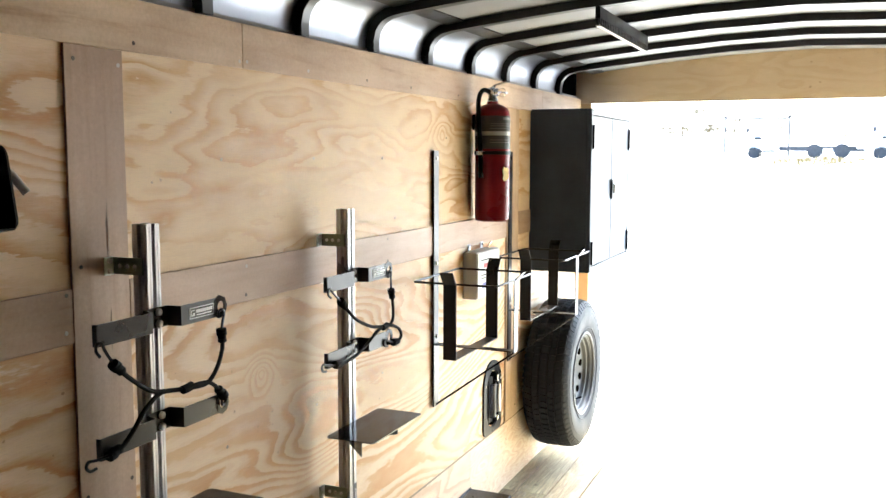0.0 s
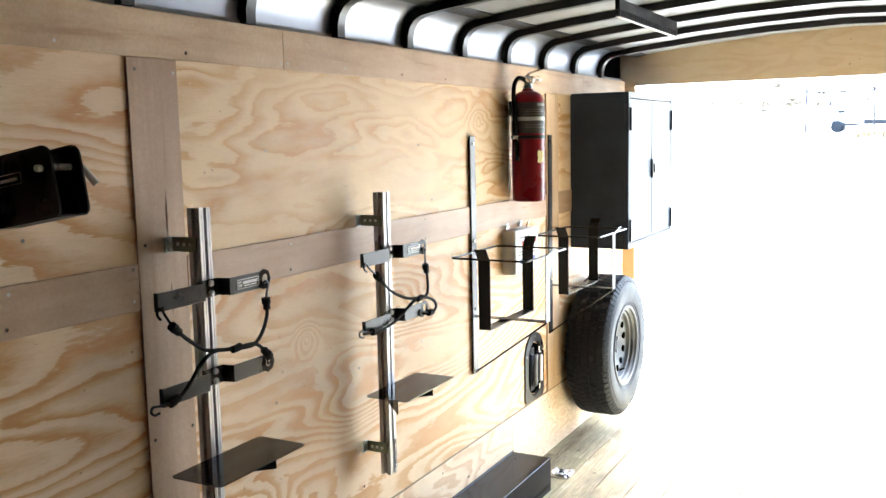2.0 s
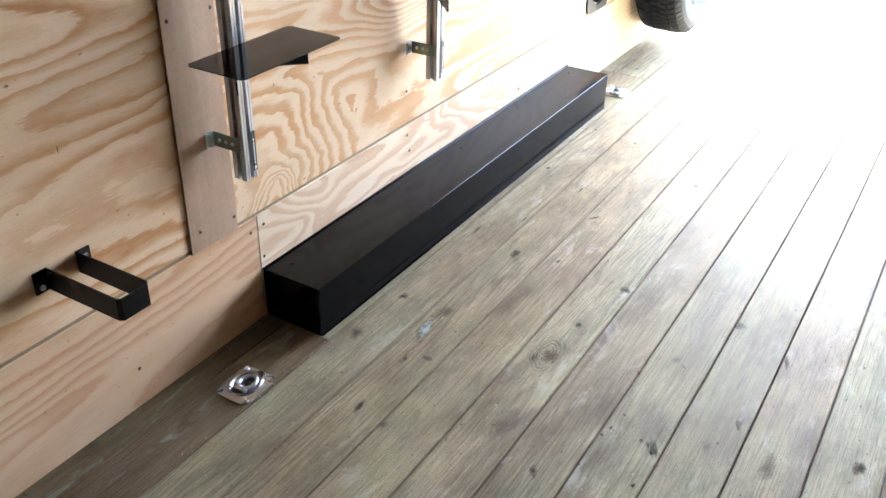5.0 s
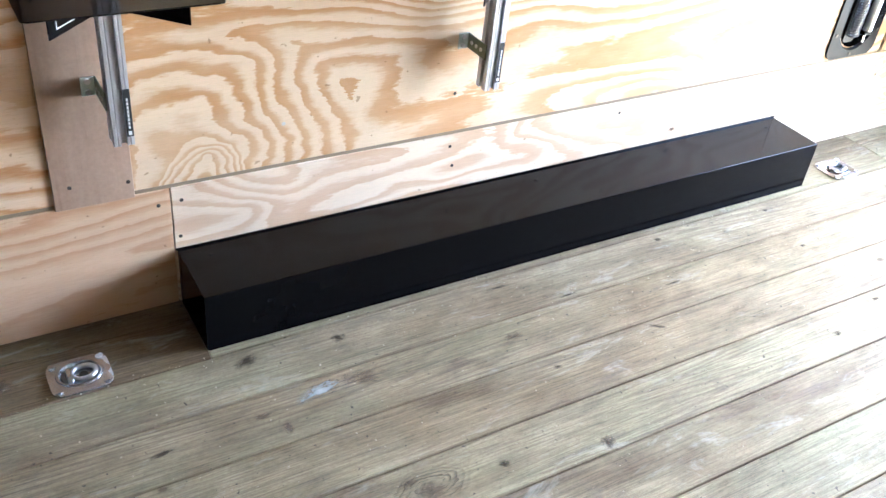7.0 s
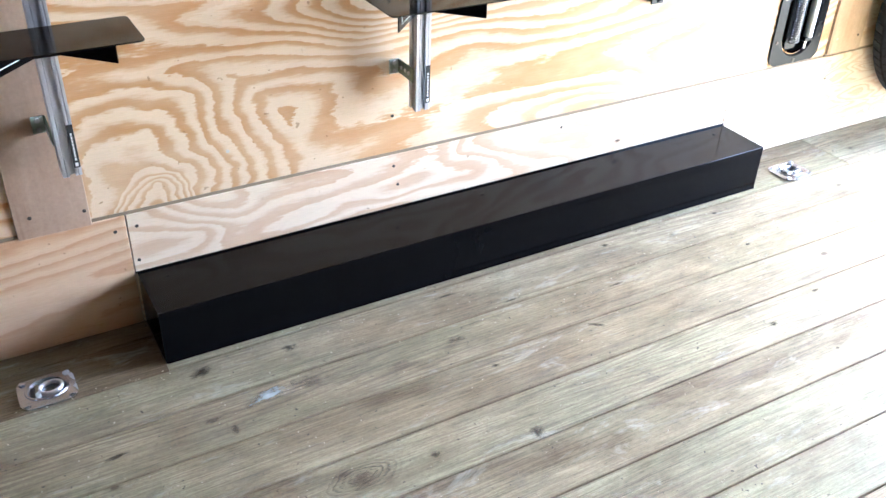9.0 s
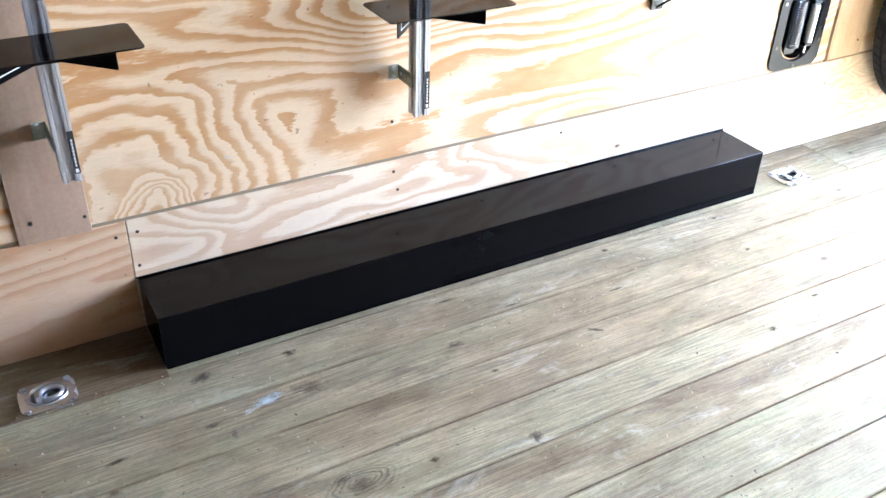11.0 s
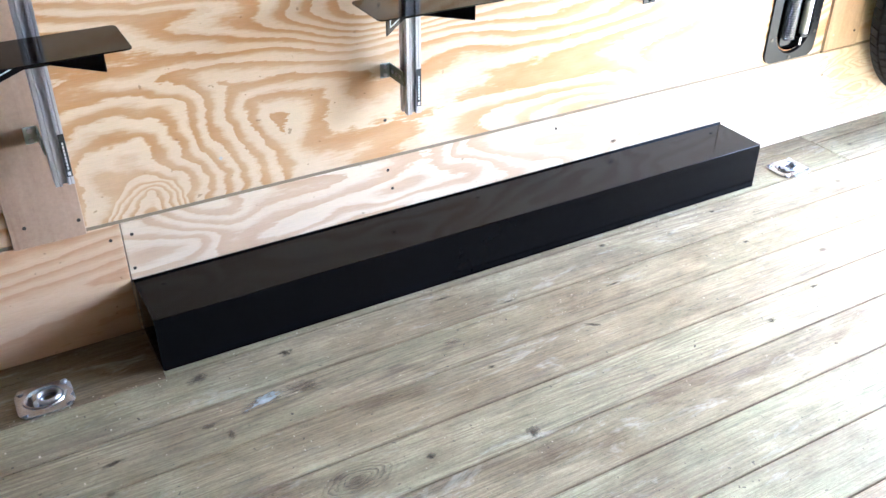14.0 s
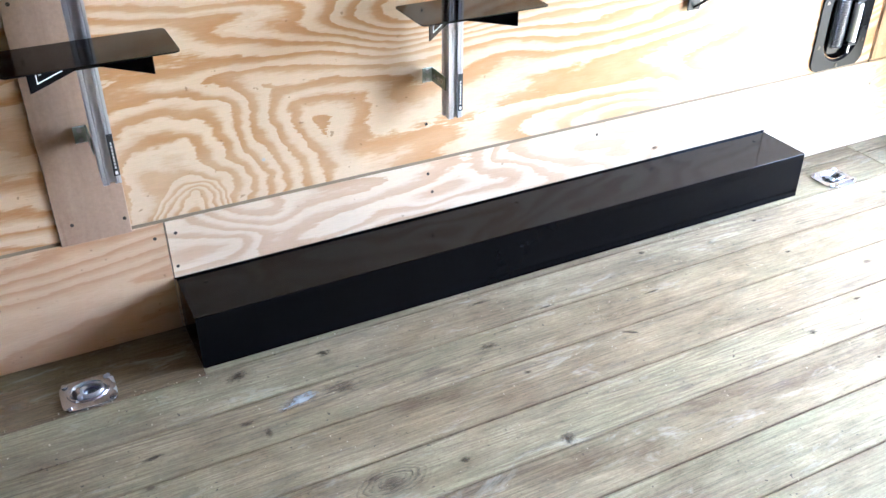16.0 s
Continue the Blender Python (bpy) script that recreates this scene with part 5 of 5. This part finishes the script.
# ---- small knots in the veneer and a smudge on the kick board ----
me = patch_mesh.copy()
me.materials.append(KNOT)
for x, y, z, u, v in ((-0.576, -0.0004, 0.816, 0.011, 0.006), (-0.619, -0.0004, 0.833, 0.008, 0.005), (0.006, -0.0004, 1.452, 0.006, 0.005), (1.597, -0.0004, 1.575, 0.012, 0.007),
                      (1.419, 0.0001, 0.179, 0.020, 0.012), (-0.505, -0.0004, 0.670, 0.003, 0.016)):
    ob = plain_copy("wall_knot", me, wall_left, (0, 0, 0))
    ob.matrix_basis = pose(x, y, z, 90, 0, 0) @ Matrix.Diagonal((u, v, 1, 1))

# ---- screws of the racked wall ----
screw_mesh = mesh("screw", lathe(bmesh.new(), [(0.0044, 0.0), (0.0042, 0.0008), (0.0020, 0.0010), (0.0012, 0.0004)], 10), SCREW)
ON_TRIM = [(-0.205, 1.691), (-0.088, 1.688), (-0.042, 1.737), (-0.412, 1.736), (0.318, 1.734), (0.348, 1.736), (0.629, 1.738), (0.965, 1.738), (1.278, 1.737), (1.70, 1.737), (2.10, 1.737),
           (0.329, 1.238), (0.324, 1.167), (-0.560, 1.239), (-0.570, 1.171), (-0.244, 1.245), (-0.248, 1.173), (-0.205, 1.295), (-0.088, 0.838), (-0.210, 0.838), (-0.196, 0.347), (-0.086, 0.337),
           (2.30, 0.36), (2.40, 0.36), (1.10, 1.24), (1.10, 1.17)]
ON_SHEET = [(0.246, 1.500), (0.660, 1.502), (1.075, 1.502), (1.165, 1.305), (0.244, 0.803), (0.245, 0.405), (0.668, 0.409), (1.064, 0.410), (1.462, 0.412), (-0.515, 1.339), (0.660, 0.803), (1.070, 0.803)]
ON_KICK = [(0.684, 0.211), (0.672, 0.267), (1.198, 0.206), (1.203, 0.267), (0.018, 0.266), (0.010, 0.176), (-0.030, 0.263), (-0.42, 0.10), (1.60, 0.267), (2.10, 0.25), (2.30, 0.22)]
for places, y in ((ON_TRIM, -0.0061), (ON_SHEET, -0.0001), (ON_KICK, 0.0004)):
    for x, z in places:
        plain_copy("screw", screw_mesh, wall_left, (x, y, z), (90, 0, 0))

# ---- sawdust on the planks ----
rng = np.random.default_rng(5)
bm = bmesh.new()
for k in range(900):
    x, y = rng.uniform(-0.5, 2.2), -0.19 - 1.4 * rng.random() ** 1.5
    w = rng.uniform(0.0008, 0.0026)
    q = [bm.verts.new((x + w * math.cos(a), y + w * math.sin(a), 0.0002)) for a in rng.uniform(0, 0.9) + np.array([0, 2.1, 4.2])]
    q.append(bm.verts.new((x, y, 0.0002 + 1.2 * w)))
    for f in ((0, 1, 2), (0, 1, 3), (1, 2, 3), (2, 0, 3)):
        bm.faces.new([q[i] for i in f])
tagged(new("sawdust", mesh("sawdust", bm, SAWDUST)), "pale sawdust crumbs scattered on the plank floor", "sawdust", "", "stuff")


# ---- the yard behind the trailer ----
def parked_trailer(x, y, length, turn):
    t = thing("parked_trailer", (x, y, rise(x), 0, 0, turn), "white box trailer parked across the gravel yard", "trailer", "parked trailers")
    part("body", slab(-length / 2, length / 2, -1.2, 1.2, 0.62, 2.9, bevel=0.08), OUTER_SKIN, t)
    part("frame", slab(-length / 2 - 1.0, length / 2, -1.0, 1.0, 0.40, 0.60), GREY_FRAME, t, "grey steel frame")
    for dx in (-0.45, 0.45):
        for sy in (-1, 1):
            part("wheel", cyl(bmesh.new(), (dx, sy * 0.95, 0.27), (dx, sy * 1.25, 0.27), 0.27, n=20), FAR_DARK, t, "dark tyre")
    part("window", slab(-0.32, 0.32, -1.215, -1.202, 1.02, 1.20), FAR_DARK, t, "dark window")
    return t


def flatbed_truck(x, y, turn):
    t = thing("flatbed_truck", (x, y, rise(x), 0, 0, turn), "white-cabbed flatbed truck with dark wheels in the yard", "truck", "parked trucks")
    part("bed", slab(-1.0, 4.2, -1.1, 1.1, 0.50, 0.80, bevel=0.03), FAR_DARK, t, "dark flat bed")
    part("cab", slab(-2.9, -1.1, -1.05, 1.05, 0.62, 2.35, bevel=0.18, seg=3), OUTER_SKIN, t, "white cab")
    part("bonnet", slab(-4.0, -2.95, -0.98, 0.98, 0.62, 1.50, bevel=0.15, seg=3), OUTER_SKIN, t, "white bonnet")
    part("side_window", slab(-2.56, -2.12, -1.075, -1.052, 1.24, 1.44), FAR_DARK, t, "dark side window")
    part("wing_mirror", slab(-3.10, -2.92, -1.22, -1.08, 1.72, 2.02, bevel=0.03), FAR_DARK, t)
    part("side_step", slab(-2.9, -1.2, -1.16, -1.06, 0.42, 0.58), FAR_DARK, t)
    for dx, r in ((-2.6, 0.36), (1.2, 0.46), (2.85, 0.46)):
        for sy in (-1, 1):
            part("wheel", cyl(bmesh.new(), (dx, sy * 0.8, r), (dx, sy * 1.12, r), r, n=22), FAR_DARK, t, "dark tyre")
            part("mudguard", prism(bmesh.new(), [(dx + (r + 0.06) * math.cos(a), r + (r + 0.06) * math.sin(a)) for a in np.linspace(0.2, 2.5, 9)]
                                   + [(dx + (r + 0.02) * math.cos(a), r + (r + 0.02) * math.sin(a)) for a in np.linspace(2.5, 0.2, 9)], "y", min(sy * 0.8, sy * 1.14), max(sy * 0.8, sy * 1.14)), FAR_DARK, t)
        part("mud_flap", slab(dx + r + 0.02, dx + r + 0.06, -1.10, 1.10, 0.12, 0.59), FAR_DARK, t)
    part("fuel_tank", cyl(bmesh.new(), (1.72, -1.0, 0.42), (2.30, -1.0, 0.42), 0.26, n=20), OUTER_SKIN, t, "white fuel tank")
    return t


def yard_frame(x, y0, y1, h):
    t = thing("yard_frame", (x, (y0 + y1) / 2, rise(x)), "slender dark steel gate frame standing in the yard", "gate frame")
    w = abs(y1 - y0) / 2
    for sy in (-1, 1):
        part("post", cyl(bmesh.new(), (0, sy * w, 0), (0, sy * w, h), 0.065, n=12), FAR_DARK, t)
        part("post_cap", cyl(bmesh.new(), (0, sy * w, h), (0, sy * w, h + 0.12), 0.10, 0.16, 12), FAR_DARK, t)
    part("top_rail", cyl(bmesh.new(), (0, -w, h - 0.05), (0, w, h - 0.05), 0.055, n=10), FAR_DARK, t)


def shrub(x, y, size):
    t = thing("shrub", (x, y, rise(x)), "small dry brown shrub on the far slope", "shrub", "far shrubs")
    part("stem", cyl(bmesh.new(), (0, 0, -0.1), (0, 0, size * 0.8), 0.06, 0.02, 7), DRY_LEAF, t)
    bm = bmesh.new()
    for k in range(160):
        a, b, r = rng.uniform(0, 6.283), rng.uniform(-0.3, 1.2), size * rng.uniform(0.2, 0.75)
        c = Vector((r * math.cos(a) * math.cos(b), r * math.sin(a) * math.cos(b), size * 0.6 + 0.7 * r * math.sin(b)))
        d = rng.normal(0, size * 0.09, (3, 3))
        bm.faces.new([bm.verts.new(c + Vector(q)) for q in d])
    tagged(part("crown", bm, DRY_LEAF, t), kind="stuff")


def tufts(name, count, xs, ys, size, mat, label, category):
    """Loose clumps of blades scattered on the ground."""
    bm = bmesh.new()
    for k in range(count):
        x, y = rng.uniform(*xs), rng.uniform(*ys)
        big = size * rng.uniform(0.4, 1.3)
        for q in range(14):
            a, lean, h = rng.uniform(0, 6.283), rng.uniform(0.1, 0.7), big * rng.uniform(0.5, 1.0)
            c = Vector((x + rng.normal(0, 0.4) * big, y + rng.normal(0, 0.6) * big, rise(x) - 0.02))
            w = Vector((math.cos(a), math.sin(a), 0)) * big * 0.16
            bm.faces.new([bm.verts.new(c - w), bm.verts.new(c + w), bm.verts.new(c + Vector((lean * h * math.sin(a), lean * h * math.cos(a), h)))])
    tagged(new(name, mesh(name, bm, mat)), label, category, "", "stuff")


tufts("dry_grass", 60, (47, 55), (-3.2, 1.6), 0.30, DRY_GRASS, "yellow dry grass along the edge of the gravel yard", "dry grass")
tufts("scrub", 70, (120, 175), (6, 27), 0.75, DRY_LEAF, "sparse brown scrub on the far dry slope", "scrub")
yard_frame(60, 1.45, 5.35, 2.60)
flatbed_truck(64, 1.2, -90)
flatbed_truck(63, -6.5, -90)
parked_trailer(70, -4.5, 5.0, -90)
for x, y, size in ((118, 13.6, 1.8), (121, 17.0, 1.2), (124, 20.5, 1.0), (112, -2.5, 1.2), (88, 15.0, 0.5)):
    shrub(x, y, size)
